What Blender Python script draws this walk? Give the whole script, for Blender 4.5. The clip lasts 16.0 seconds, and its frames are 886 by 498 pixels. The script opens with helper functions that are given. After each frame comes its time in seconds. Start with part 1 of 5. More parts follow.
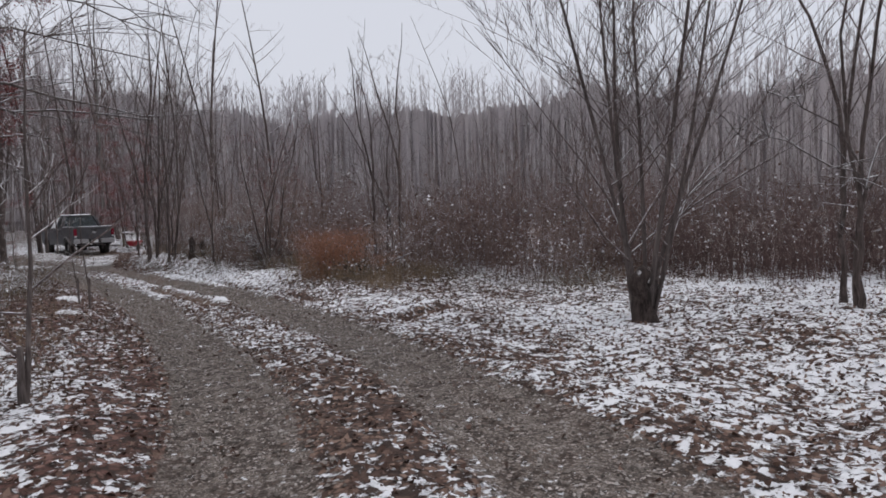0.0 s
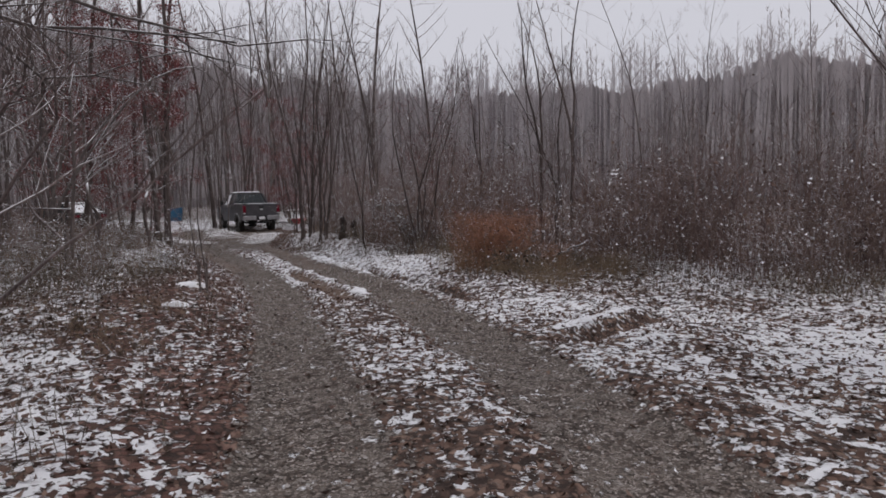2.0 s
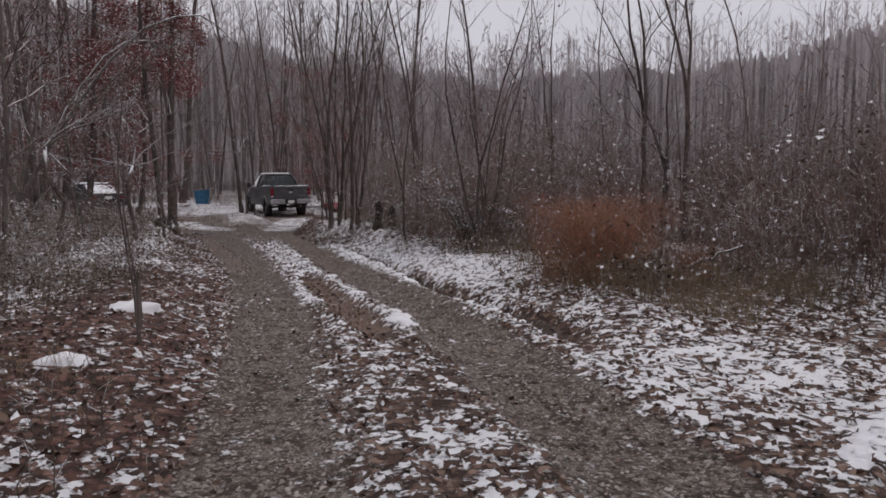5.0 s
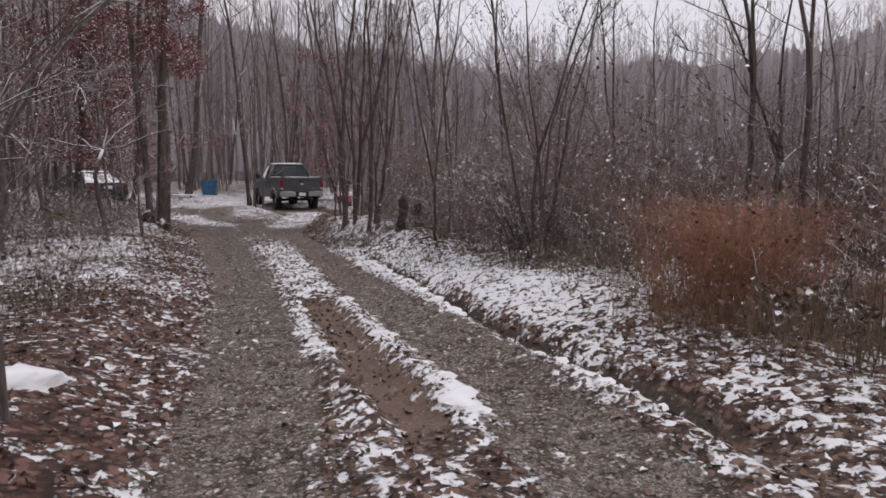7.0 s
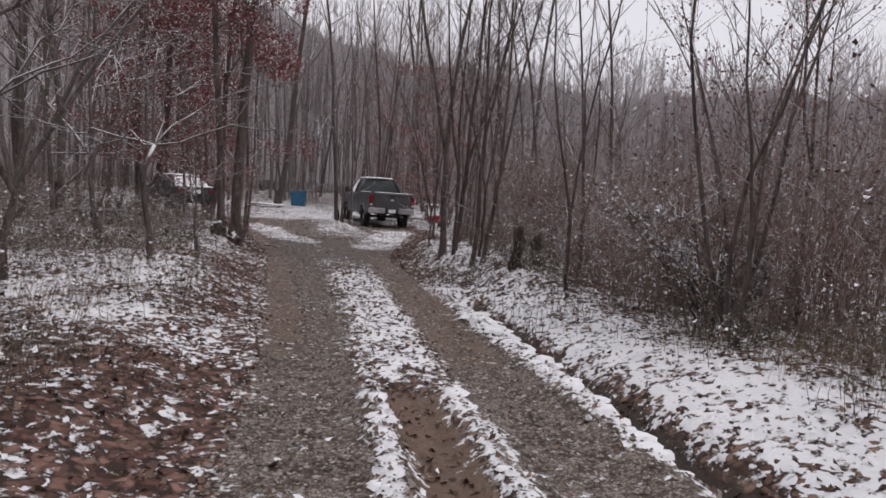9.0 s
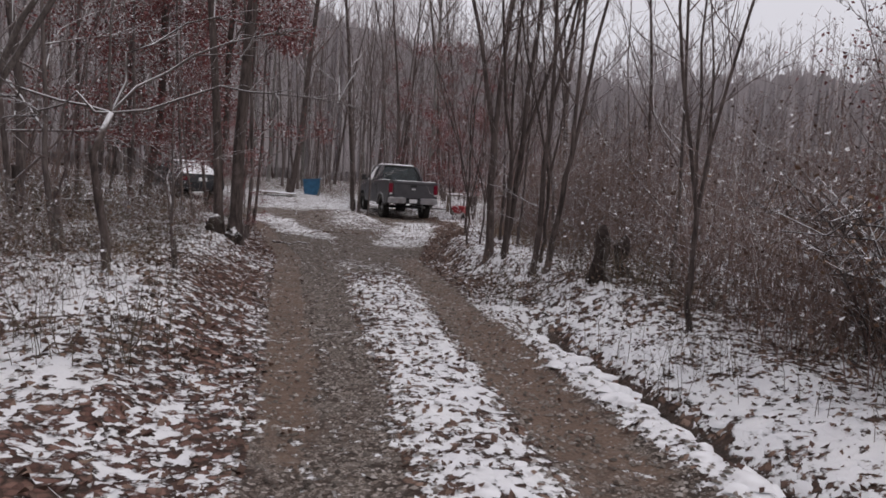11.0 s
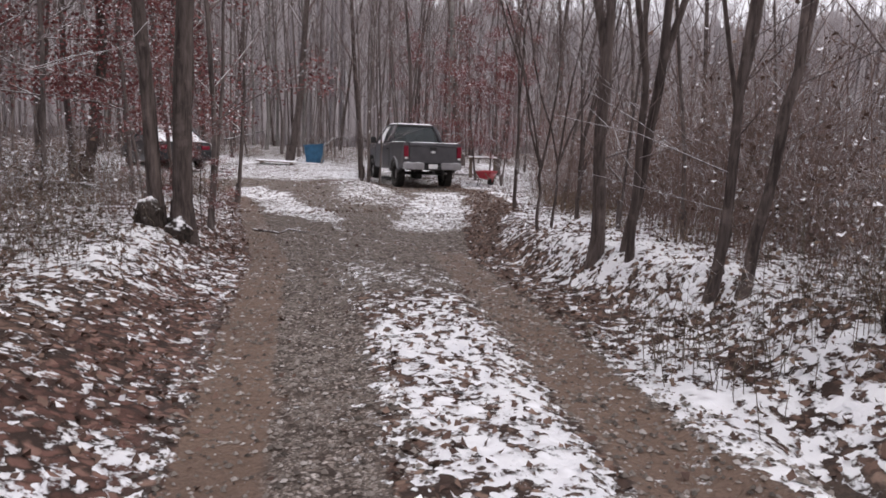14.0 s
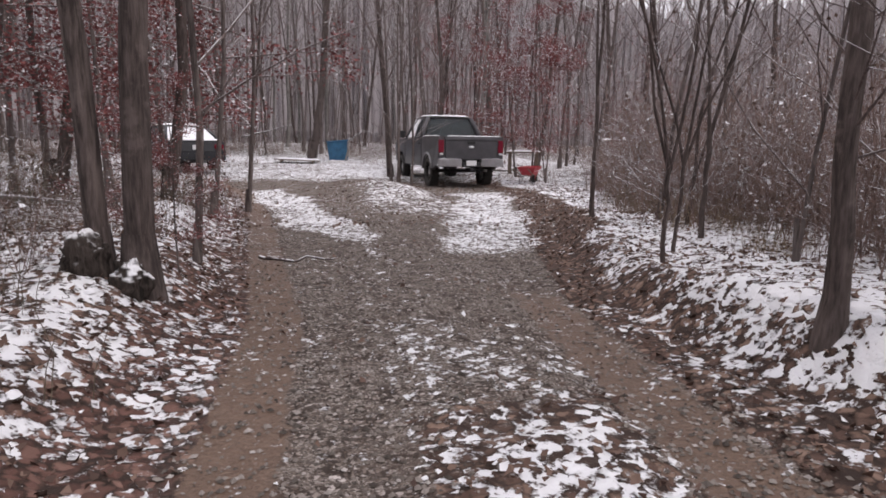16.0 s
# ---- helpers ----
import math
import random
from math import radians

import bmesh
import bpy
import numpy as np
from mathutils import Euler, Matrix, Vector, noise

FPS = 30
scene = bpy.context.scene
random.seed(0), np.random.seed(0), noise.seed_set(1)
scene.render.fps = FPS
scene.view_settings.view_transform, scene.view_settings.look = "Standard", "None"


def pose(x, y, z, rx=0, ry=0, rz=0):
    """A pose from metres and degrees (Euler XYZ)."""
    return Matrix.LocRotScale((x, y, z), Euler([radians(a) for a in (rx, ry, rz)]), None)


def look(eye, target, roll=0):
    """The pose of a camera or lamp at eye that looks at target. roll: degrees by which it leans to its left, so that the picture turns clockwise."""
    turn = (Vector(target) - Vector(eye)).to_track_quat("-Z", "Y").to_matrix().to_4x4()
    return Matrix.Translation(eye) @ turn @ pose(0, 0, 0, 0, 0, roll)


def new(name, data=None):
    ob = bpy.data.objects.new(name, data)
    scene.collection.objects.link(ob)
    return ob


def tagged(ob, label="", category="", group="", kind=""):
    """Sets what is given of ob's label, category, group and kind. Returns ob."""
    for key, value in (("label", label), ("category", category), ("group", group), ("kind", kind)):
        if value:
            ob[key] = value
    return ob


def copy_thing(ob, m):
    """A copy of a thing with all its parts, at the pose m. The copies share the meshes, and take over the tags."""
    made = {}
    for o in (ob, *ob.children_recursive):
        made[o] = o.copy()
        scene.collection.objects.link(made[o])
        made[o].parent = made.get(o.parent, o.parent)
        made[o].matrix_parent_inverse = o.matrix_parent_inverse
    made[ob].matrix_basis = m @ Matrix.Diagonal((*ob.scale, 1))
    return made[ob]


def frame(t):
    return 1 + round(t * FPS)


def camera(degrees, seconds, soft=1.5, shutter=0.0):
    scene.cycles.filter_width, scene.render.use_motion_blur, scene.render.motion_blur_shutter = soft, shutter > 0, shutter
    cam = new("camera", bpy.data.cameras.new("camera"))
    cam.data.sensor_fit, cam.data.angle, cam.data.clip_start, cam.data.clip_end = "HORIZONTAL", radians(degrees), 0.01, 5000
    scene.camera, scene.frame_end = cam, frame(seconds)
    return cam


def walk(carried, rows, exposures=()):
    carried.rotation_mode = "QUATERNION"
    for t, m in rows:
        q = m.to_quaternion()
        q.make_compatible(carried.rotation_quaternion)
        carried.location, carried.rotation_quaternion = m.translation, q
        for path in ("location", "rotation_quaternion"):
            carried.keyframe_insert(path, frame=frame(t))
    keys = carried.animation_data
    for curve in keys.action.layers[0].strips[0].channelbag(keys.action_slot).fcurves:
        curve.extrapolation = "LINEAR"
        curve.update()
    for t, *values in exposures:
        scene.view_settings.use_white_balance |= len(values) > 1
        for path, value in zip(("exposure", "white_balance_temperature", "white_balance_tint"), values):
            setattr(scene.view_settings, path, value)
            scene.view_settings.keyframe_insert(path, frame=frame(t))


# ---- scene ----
cam = camera(67.7, 16.0, soft=1.7)
PATH = [
    (0, (-10.586, -2.034, 1.373), (-9.212, -0.585, 1.259), -2.1),
    (0.5, (-10.286, -1.528, 1.369), (-9.104, 0.081, 1.251), -1.7),
    (1, (-9.949, -0.975, 1.369), (-8.935, 0.744, 1.239), -1.9),
    (1.5, (-9.569, -0.489, 1.343), (-8.574, 1.239, 1.196), -1.6),
    (2, (-9.225, 0.051, 1.313), (-8.233, 1.781, 1.159), -1.4),
    (2.5, (-8.985, 0.564, 1.297), (-7.991, 2.292, 1.141), -1.1),
    (3, (-8.717, 1.16, 1.266), (-7.744, 2.898, 1.091), -0.5),
    (3.5, (-8.493, 1.697, 1.217), (-7.53, 3.439, 1.03), -0.2),
    (4, (-8.227, 2.288, 1.211), (-7.292, 4.046, 1.019), 0.3),
    (4.2, (-8.152, 2.515, 1.222), (-7.232, 4.28, 1.028), -0.4),
    (6.3, (-7.444, 4.959, 1.214), (-6.577, 6.75, 1.016), -0.3),
    (6.5, (-7.38, 5.191, 1.222), (-6.514, 6.981, 1.009), -0.2),
    (7, (-7.173, 5.797, 1.221), (-6.314, 7.591, 1.007), 0.0),
    (7.5, (-7.051, 6.445, 1.19), (-6.194, 8.241, 0.992), 0.4),
    (8, (-6.891, 7.109, 1.241), (-6.057, 8.919, 1.065), 0.9),
    (8.5, (-6.788, 7.769, 1.21), (-6.038, 9.618, 1.072), 3.3),
    (9, (-6.62, 8.395, 1.232), (-5.992, 10.288, 1.075), 3.5),
    (9.2, (-6.579, 8.641, 1.241), (-5.97, 10.54, 1.092), 3.8),
    (11.3, (-6.341, 11.132, 1.197), (-5.752, 13.032, 0.995), 3.6),
    (11.5, (-6.305, 11.402, 1.16), (-5.715, 13.302, 0.954), 3.5),
    (12, (-6.209, 12.071, 1.158), (-5.616, 13.969, 0.947), 3.4),
    (12.5, (-6.145, 12.707, 1.128), (-5.554, 14.604, 0.898), 3.1),
    (13, (-5.986, 13.338, 1.108), (-5.402, 15.234, 0.861), 2.6),
    (13.5, (-5.918, 14.057, 1.063), (-5.335, 15.95, 0.789), 2.6),
    (14, (-5.806, 14.706, 1.09), (-5.238, 16.6, 0.789), 2.0),
    (14.5, (-5.737, 15.325, 1.077), (-5.179, 17.222, 0.775), 1.6),
    (15, (-5.665, 15.968, 1.076), (-5.116, 17.866, 0.769), 1.4),
    (15.5, (-5.641, 16.636, 1.136), (-5.113, 18.539, 0.818), 1.6),
    (16, (-5.581, 17.242, 1.102), (-5.083, 19.152, 0.78), 0.9),
]
walk(cam, [(t, look(eye, target, roll)) for t, eye, target, roll in PATH],
     exposures=[(0, 0.36, 6580, 13), (1.5, 0.24, 6720, 15), (4, 0.11, 6820, 17), (6.5, 0.41, 6900, 18), (7, 0.50, 6900, 18), (8, 0.28, 6900, 17), (8.5, 0.30, 6900, 17), (9, 0.52, 6900, 17), (11.5, 0.34, 6900, 17), (12.5, 0.56, 6900, 18), (13.5, 0.76, 6900, 18), (14.5, 1.04, 6900, 18), (15, 1.00, 6900, 18), (16, 1.00, 6950, 19)])

# ---- light ----
world = bpy.data.worlds.new("overcast_sky")
scene.world = world
world.use_nodes = True
wn = world.node_tree
wn.nodes.clear()
sky = wn.nodes.new("ShaderNodeTexSky")
sky.sky_type, sky.sun_disc = "NISHITA", False
sky.sun_elevation, sky.sun_rotation = radians(38), radians(-60)
sky.air_density, sky.dust_density, sky.ozone_density = 1.0, 6.0, 1.0
pale = wn.nodes.new("ShaderNodeHueSaturation")
pale.inputs["Saturation"].default_value = 0.22
cloud = wn.nodes.new("ShaderNodeMix")
cloud.data_type = "RGBA"
cloud.inputs["Factor"].default_value = 0.72
cloud.inputs["B"].default_value = (6.0, 6.4, 7.15, 1)
back = wn.nodes.new("ShaderNodeBackground")
back.inputs["Strength"].default_value = 0.10
wout = wn.nodes.new("ShaderNodeOutputWorld")
wn.links.new(sky.outputs["Color"], pale.inputs["Color"])
wn.links.new(pale.outputs["Color"], cloud.inputs["A"])
wn.links.new(cloud.outputs["Result"], back.inputs["Color"])
wn.links.new(back.outputs["Background"], wout.inputs["Surface"])
lamp = bpy.data.lights.new("sun", "SUN")
lamp.energy, lamp.angle, lamp.color = 0.6, radians(40), (1.0, 0.97, 0.93)
sun = new("sun", lamp)
sun.matrix_world = look((0, 0, 30), (-12, 9, 15))


# ---- materials ----
class Mat:
    """Small builder for a node material."""

    def __init__(self, name):
        self.m = bpy.data.materials.new(name)
        self.m.use_nodes = True
        self.t = self.m.node_tree
        self.b = self.t.nodes["Principled BSDF"]
        self.co = None

    def node(self, kind, **values):
        n = self.t.nodes.new(kind)
        for k, v in values.items():
            n.inputs[k].default_value = v
        return n

    def link(self, a, b):
        self.t.links.new(a, b)

    def pos(self, local=False):
        if local:
            return self.node("ShaderNodeTexCoord").outputs["Object"]
        return self.node("ShaderNodeNewGeometry").outputs["Position"]

    def noise(self, scale, detail=4.0, rough=0.6, local=False, stretch=None):
        n = self.node("ShaderNodeTexNoise", Scale=scale, Detail=detail, Roughness=rough)
        src = self.pos(local)
        if stretch:
            mp = self.node("ShaderNodeMapping", Scale=stretch)
            self.link(src, mp.inputs["Vector"])
            src = mp.outputs["Vector"]
        self.link(src, n.inputs["Vector"])
        return n.outputs["Fac"]

    def ramp(self, fac, *stops):
        r = self.node("ShaderNodeValToRGB")
        e = r.color_ramp.elements
        while len(e) < len(stops):
            e.new(0.5)
        for s, (p, c) in zip(e, stops):
            s.position, s.color = p, (*c, 1) if len(c) == 3 else c
        self.link(fac, r.inputs["Fac"])
        return r.outputs["Color"]

    def mix(self, fac, a, b, kind="MIX"):
        n = self.t.nodes.new("ShaderNodeMix")
        n.data_type, n.blend_type = "RGBA", kind
        for v, k in ((fac, "Factor"), (a, "A"), (b, "B")):
            if isinstance(v, (int, float)):
                n.inputs[k].default_value = v
            elif isinstance(v, tuple):
                n.inputs[k].default_value = (*v, 1)
            else:
                self.link(v, n.inputs[k])
        return n.outputs["Result"]

    def math(self, op, a, b=0.0, c=0.0):
        n = self.t.nodes.new("ShaderNodeMath")
        n.operation = op
        for k, v in enumerate((a, b, c)):
            if isinstance(v, (int, float)):
                n.inputs[k].default_value = v
            else:
                self.link(v, n.inputs[k])
        return n.outputs["Value"]

    def smooth(self, v, lo, hi):
        n = self.node("ShaderNodeMapRange")
        n.interpolation_type = "SMOOTHSTEP"
        n.inputs["From Min"].default_value, n.inputs["From Max"].default_value = lo, hi
        self.link(v, n.inputs["Value"])
        return n.outputs["Result"]

    def bump(self, height, strength=0.3, dist=0.02):
        n = self.node("ShaderNodeBump", Strength=strength, Distance=dist)
        self.link(height, n.inputs["Height"])
        self.link(n.outputs["Normal"], self.b.inputs["Normal"])

    def attr(self, name):
        n = self.t.nodes.new("ShaderNodeAttribute")
        n.attribute_name = name
        return n.outputs["Fac"]

    def up(self):
        s = self.node("ShaderNodeSeparateXYZ")
        self.link(self.node("ShaderNodeNewGeometry").outputs["Normal"], s.inputs["Vector"])
        return s.outputs["Z"]

    def rand(self, island=False):
        if island:
            return self.node("ShaderNodeNewGeometry").outputs["Random Per Island"]
        return self.node("ShaderNodeObjectInfo").outputs["Random"]

    def set(self, color, rough=0.8, metal=0.0, spec=0.3):
        if isinstance(color, tuple):
            self.b.inputs["Base Color"].default_value = (*color, 1)
        else:
            self.link(color, self.b.inputs["Base Color"])
        if isinstance(rough, (int, float)):
            self.b.inputs["Roughness"].default_value = rough
        else:
            self.link(rough, self.b.inputs["Roughness"])
        self.b.inputs["Metallic"].default_value = metal
        self.b.inputs["Specular IOR Level"].default_value = spec
        return self.m


SNOW = (0.84, 0.85, 0.88)


def plain(name, color, rough=0.6, metal=0.0, vary=0.15, scale=12.0, bump=0.0, spec=0.4):
    m = Mat(name)
    n = m.noise(scale, 5)
    dark = tuple(c * (1 - vary) for c in color)
    light = tuple(min(1, c * (1 + vary)) for c in color)
    if bump:
        m.bump(m.noise(scale * 6, 3), bump, 0.01)
    return m.set(m.ramp(n, (0.3, dark), (0.7, light)), rough, metal, spec)


def bark_material(name, dark, light, snow=0.5, scale=1.0):
    m = Mat(name)
    g = m.math("ADD", m.math("MULTIPLY", m.noise(9 * scale, 6, 0.65, stretch=(1, 1, 0.16)), 0.5), m.math("MULTIPLY", m.noise(42 * scale, 4, 0.6, stretch=(1, 1, 0.14)), 0.5))
    big = m.noise(1.3, 3)
    base = m.mix(m.smooth(big, 0.35, 0.7), m.ramp(g, (0.38, dark), (0.62, light)), m.ramp(g, (0.42, tuple(c * 0.7 for c in dark)), (0.66, tuple(c * 1.15 for c in light))))
    base = m.mix(m.math("MULTIPLY", m.smooth(m.noise(5.0, 5), 0.56, 0.68), 0.45), base, tuple(c * 1.5 for c in light))
    base = m.mix(m.math("MULTIPLY", m.rand(), 0.35), base, tuple(c * 0.6 for c in dark))
    lie = m.math("MULTIPLY", m.smooth(m.up(), 0.35, 0.75), m.smooth(m.noise(7.0, 4), 0.62 - 0.3 * snow, 0.72 - 0.3 * snow))
    m.bump(g, 0.9, 0.03)
    return m.set(m.mix(lie, base, SNOW), 0.9, 0, 0.15)


def leaf_material(name, colors, snow=0.45):
    m = Mat(name)
    r = m.rand(True)
    stops = [(k / (len(colors) - 1), c) for k, c in enumerate(colors)]
    col = m.ramp(r, *stops)
    col = m.mix(m.math("MULTIPLY", m.noise(60, 3), 0.4), col, tuple(c * 0.5 for c in colors[0]))
    white = m.math("GREATER_THAN", m.math("FRACT", m.math("MULTIPLY", r, 17.3)), 1.0 - snow)
    return m.set(m.mix(white, col, SNOW), 0.75, 0, 0.2)


def ground_material():
    m = Mat("forest_ground")
    fine = m.noise(13.0, 6, 0.65)
    mid = m.noise(3.2, 5, 0.6)
    grit = m.noise(55.0, 4, 0.7)
    vor = m.node("ShaderNodeTexVoronoi", Scale=17.0)
    warp = m.node("ShaderNodeVectorMath")
    warp.operation = "MULTIPLY_ADD"
    wn2 = m.node("ShaderNodeTexNoise", Scale=9.0, Detail=3.0)
    m.link(m.pos(), wn2.inputs["Vector"])
    m.link(wn2.outputs["Color"], warp.inputs[0])
    warp.inputs[1].default_value = (0.16, 0.16, 0.16)
    m.link(m.pos(), warp.inputs[2])
    m.link(warp.outputs["Vector"], vor.inputs["Vector"])
    stone = m.node("ShaderNodeTexVoronoi", Scale=36.0)
    chip = m.node("ShaderNodeTexVoronoi", Scale=95.0)
    warp3 = m.node("ShaderNodeVectorMath")
    warp3.operation = "MULTIPLY_ADD"
    wn3 = m.node("ShaderNodeTexNoise", Scale=17.0, Detail=4.0)
    m.link(m.pos(), wn3.inputs["Vector"])
    m.link(wn3.outputs["Color"], warp3.inputs[0])
    warp3.inputs[1].default_value = (0.09, 0.09, 0.09)
    m.link(m.pos(), warp3.inputs[2])
    m.link(warp3.outputs["Vector"], stone.inputs["Vector"])
    m.link(warp3.outputs["Vector"], chip.inputs["Vector"])
    # leaf litter: one tone a leaf
    sep = m.node("ShaderNodeSeparateXYZ")
    m.link(vor.outputs["Color"], sep.inputs["Vector"])
    leaf = m.ramp(sep.outputs["X"], (0.0, (0.050, 0.033, 0.027)), (0.4, (0.115, 0.070, 0.055)), (0.7, (0.19, 0.120, 0.092)), (1.0, (0.30, 0.205, 0.16)))
    leaf = m.mix(m.smooth(m.attr("rust"), 0.2, 0.9), leaf, m.ramp(sep.outputs["X"], (0.0, (0.068, 0.035, 0.029)), (0.5, (0.152, 0.078, 0.063)), (1.0, (0.28, 0.165, 0.134))))
    leaf = m.mix(m.smooth(vor.outputs["Distance"], 0.3, 0.75), leaf, (0.040, 0.026, 0.021))
    # gravel: one tone a stone
    sep2 = m.node("ShaderNodeSeparateXYZ")
    m.link(stone.outputs["Color"], sep2.inputs["Vector"])
    grav = m.ramp(sep2.outputs["X"], (0.0, (0.045, 0.035, 0.030)), (0.4, (0.175, 0.142, 0.123)), (0.75, (0.32, 0.272, 0.243)), (1.0, (0.58, 0.53, 0.50)))
    grav = m.mix(m.smooth(stone.outputs["Distance"], 0.32, 0.62), grav, (0.048, 0.036, 0.030))
    sep3 = m.node("ShaderNodeSeparateXYZ")
    m.link(chip.outputs["Color"], sep3.inputs["Vector"])
    small = m.ramp(sep3.outputs["X"], (0.0, (0.05, 0.040, 0.034)), (0.6, (0.17, 0.140, 0.120)), (1.0, (0.42, 0.375, 0.345)))
    grav = m.mix(m.smooth(m.noise(7.0, 5), 0.44, 0.58), grav, small)
    grav = m.mix(m.smooth(m.math("ADD", grit, m.math("MULTIPLY", mid, 0.35)), 0.70, 0.84), grav, (0.12, 0.088, 0.070))
    strew = m.smooth(m.math("ADD", m.math("MULTIPLY", fine, 0.7), m.math("MULTIPLY", mid, 0.5)), 0.70, 0.76)
    grav = m.mix(strew, grav, leaf)
    mud = m.ramp(grit, (0.25, (0.105, 0.068, 0.050)), (0.75, (0.225, 0.155, 0.118)))
    mudmask = m.smooth(m.math("ADD", m.attr("mud"), m.math("MULTIPLY", m.math("SUBTRACT", mid, 0.5), 1.0)), 0.35, 0.65)
    mud = m.mix(m.smooth(m.attr("wet"), 0.2, 0.8), mud, m.ramp(grit, (0.3, (0.030, 0.022, 0.018)), (0.7, (0.085, 0.062, 0.050))))
    road = m.mix(mudmask, grav, mud)
    edge = m.math("ADD", m.attr("road"), m.math("MULTIPLY", m.math("SUBTRACT", fine, 0.5), 1.1))
    base = m.mix(m.smooth(edge, 0.42, 0.58), leaf, road)
    base = m.mix(m.math("MULTIPLY", m.smooth(m.noise(0.9, 3), 0.45, 0.75), 0.3), base, (0.07, 0.045, 0.036))
    # snow: patches broken by leaves
    s = m.math("ADD", m.math("MULTIPLY", fine, 0.62), m.math("MULTIPLY", mid, 0.38))
    s = m.math("ADD", s, m.math("MULTIPLY", m.math("SUBTRACT", sep.outputs["Y"], 0.5), 0.26))
    s = m.math("ADD", s, m.math("MULTIPLY", m.math("SUBTRACT", m.noise(27.0, 4), 0.5), 0.36))
    lim = m.math("MULTIPLY_ADD", m.attr("snow"), -0.40, 0.715)
    mask = m.smooth(m.math("SUBTRACT", s, lim), -0.03, 0.045)
    col = m.mix(mask, base, m.ramp(mid, (0.3, (0.78, 0.79, 0.83)), (0.7, (0.88, 0.89, 0.91))))
    h = m.math("ADD", m.math("MULTIPLY", mask, 0.9), m.math("ADD", m.math("MULTIPLY", vor.outputs["Distance"], -0.7), m.math("MULTIPLY", grit, 0.5)))
    m.bump(h, 0.7, 0.03)
    return m.set(col, m.mix(mask, m.mix(mudmask, (0.85,) * 3, (0.55,) * 3), (0.6,) * 3), 0, 0.25)


GROUND = ground_material()
BARK = bark_material("grey_brown_bark", (0.085, 0.070, 0.066), (0.215, 0.180, 0.170), 0.7)
BARK_DARK = bark_material("dark_wet_bark", (0.058, 0.046, 0.043), (0.165, 0.132, 0.122), 0.7)
BARK_PALE = bark_material("pale_grey_bark", (0.10, 0.093, 0.087), (0.32, 0.30, 0.285), 0.8)
TWIG = bark_material("twig_bark", (0.12, 0.092, 0.087), (0.28, 0.222, 0.21), 0.8, 2.0)
SNOWY_TWIG = bark_material("snow_lined_twig", (0.085, 0.07, 0.066), (0.21, 0.18, 0.168), 1.0, 2.0)
# bark of the far trees, lightened to carry the haze of distance in its colour
FAR_WOOD_HAZED = bark_material("far_wood_bark_haze_tinted", (0.17, 0.142, 0.141), (0.34, 0.295, 0.29), 0.5)
BRUSH = bark_material("bramble_stems", (0.155, 0.107, 0.094), (0.38, 0.27, 0.238), 0.6, 2.0)
RUST_STEM = bark_material("rust_dead_grass", (0.32, 0.143, 0.088), (0.62, 0.335, 0.218), 0.12, 2.0)
WEED = bark_material("olive_brown_weeds", (0.085, 0.070, 0.050), (0.24, 0.20, 0.155), 0.7, 2.0)
BRUSH_RED = bark_material("reddish_bramble_stems", (0.11, 0.072, 0.066), (0.25, 0.17, 0.157), 0.3, 2.0)
STRAW = bark_material("pale_dead_grass", (0.18, 0.13, 0.088), (0.46, 0.35, 0.245), 0.2, 2.0)
LEAF_RUST = leaf_material("russet_hanging_leaves", [(0.14, 0.044, 0.046), (0.27, 0.088, 0.088), (0.39, 0.155, 0.14)], 0.12)
LEAF_BROWN = leaf_material("brown_dead_leaves", [(0.05, 0.036, 0.029), (0.10, 0.064, 0.05), (0.18, 0.12, 0.09), (0.28, 0.20, 0.15)], 0.30)
LITTER = leaf_material("fallen_leaf_litter", [(0.075, 0.048, 0.040), (0.13, 0.080, 0.064), (0.19, 0.122, 0.097), (0.28, 0.19, 0.15)], 0.04)
LEAF_TAN = leaf_material("tan_held_leaves", [(0.14, 0.075, 0.05), (0.24, 0.14, 0.09), (0.36, 0.24, 0.16)], 0.35)
LEAF_SHRUB = leaf_material("shrub_leaves_with_snow", [(0.09, 0.055, 0.044), (0.16, 0.098, 0.076), (0.24, 0.16, 0.12)], 0.35)
SNOW_MAT = plain("settled_snow", (0.83, 0.84, 0.87), 0.65, 0, 0.04, 9, 0.3)
STONE = Mat("road_stones")
STONE.set(STONE.ramp(STONE.rand(True), (0.0, (0.06, 0.050, 0.043)), (0.45, (0.19, 0.165, 0.146)), (0.85, (0.30, 0.268, 0.245)), (1.0, (0.46, 0.43, 0.41))), 0.85)
STONE = STONE.m


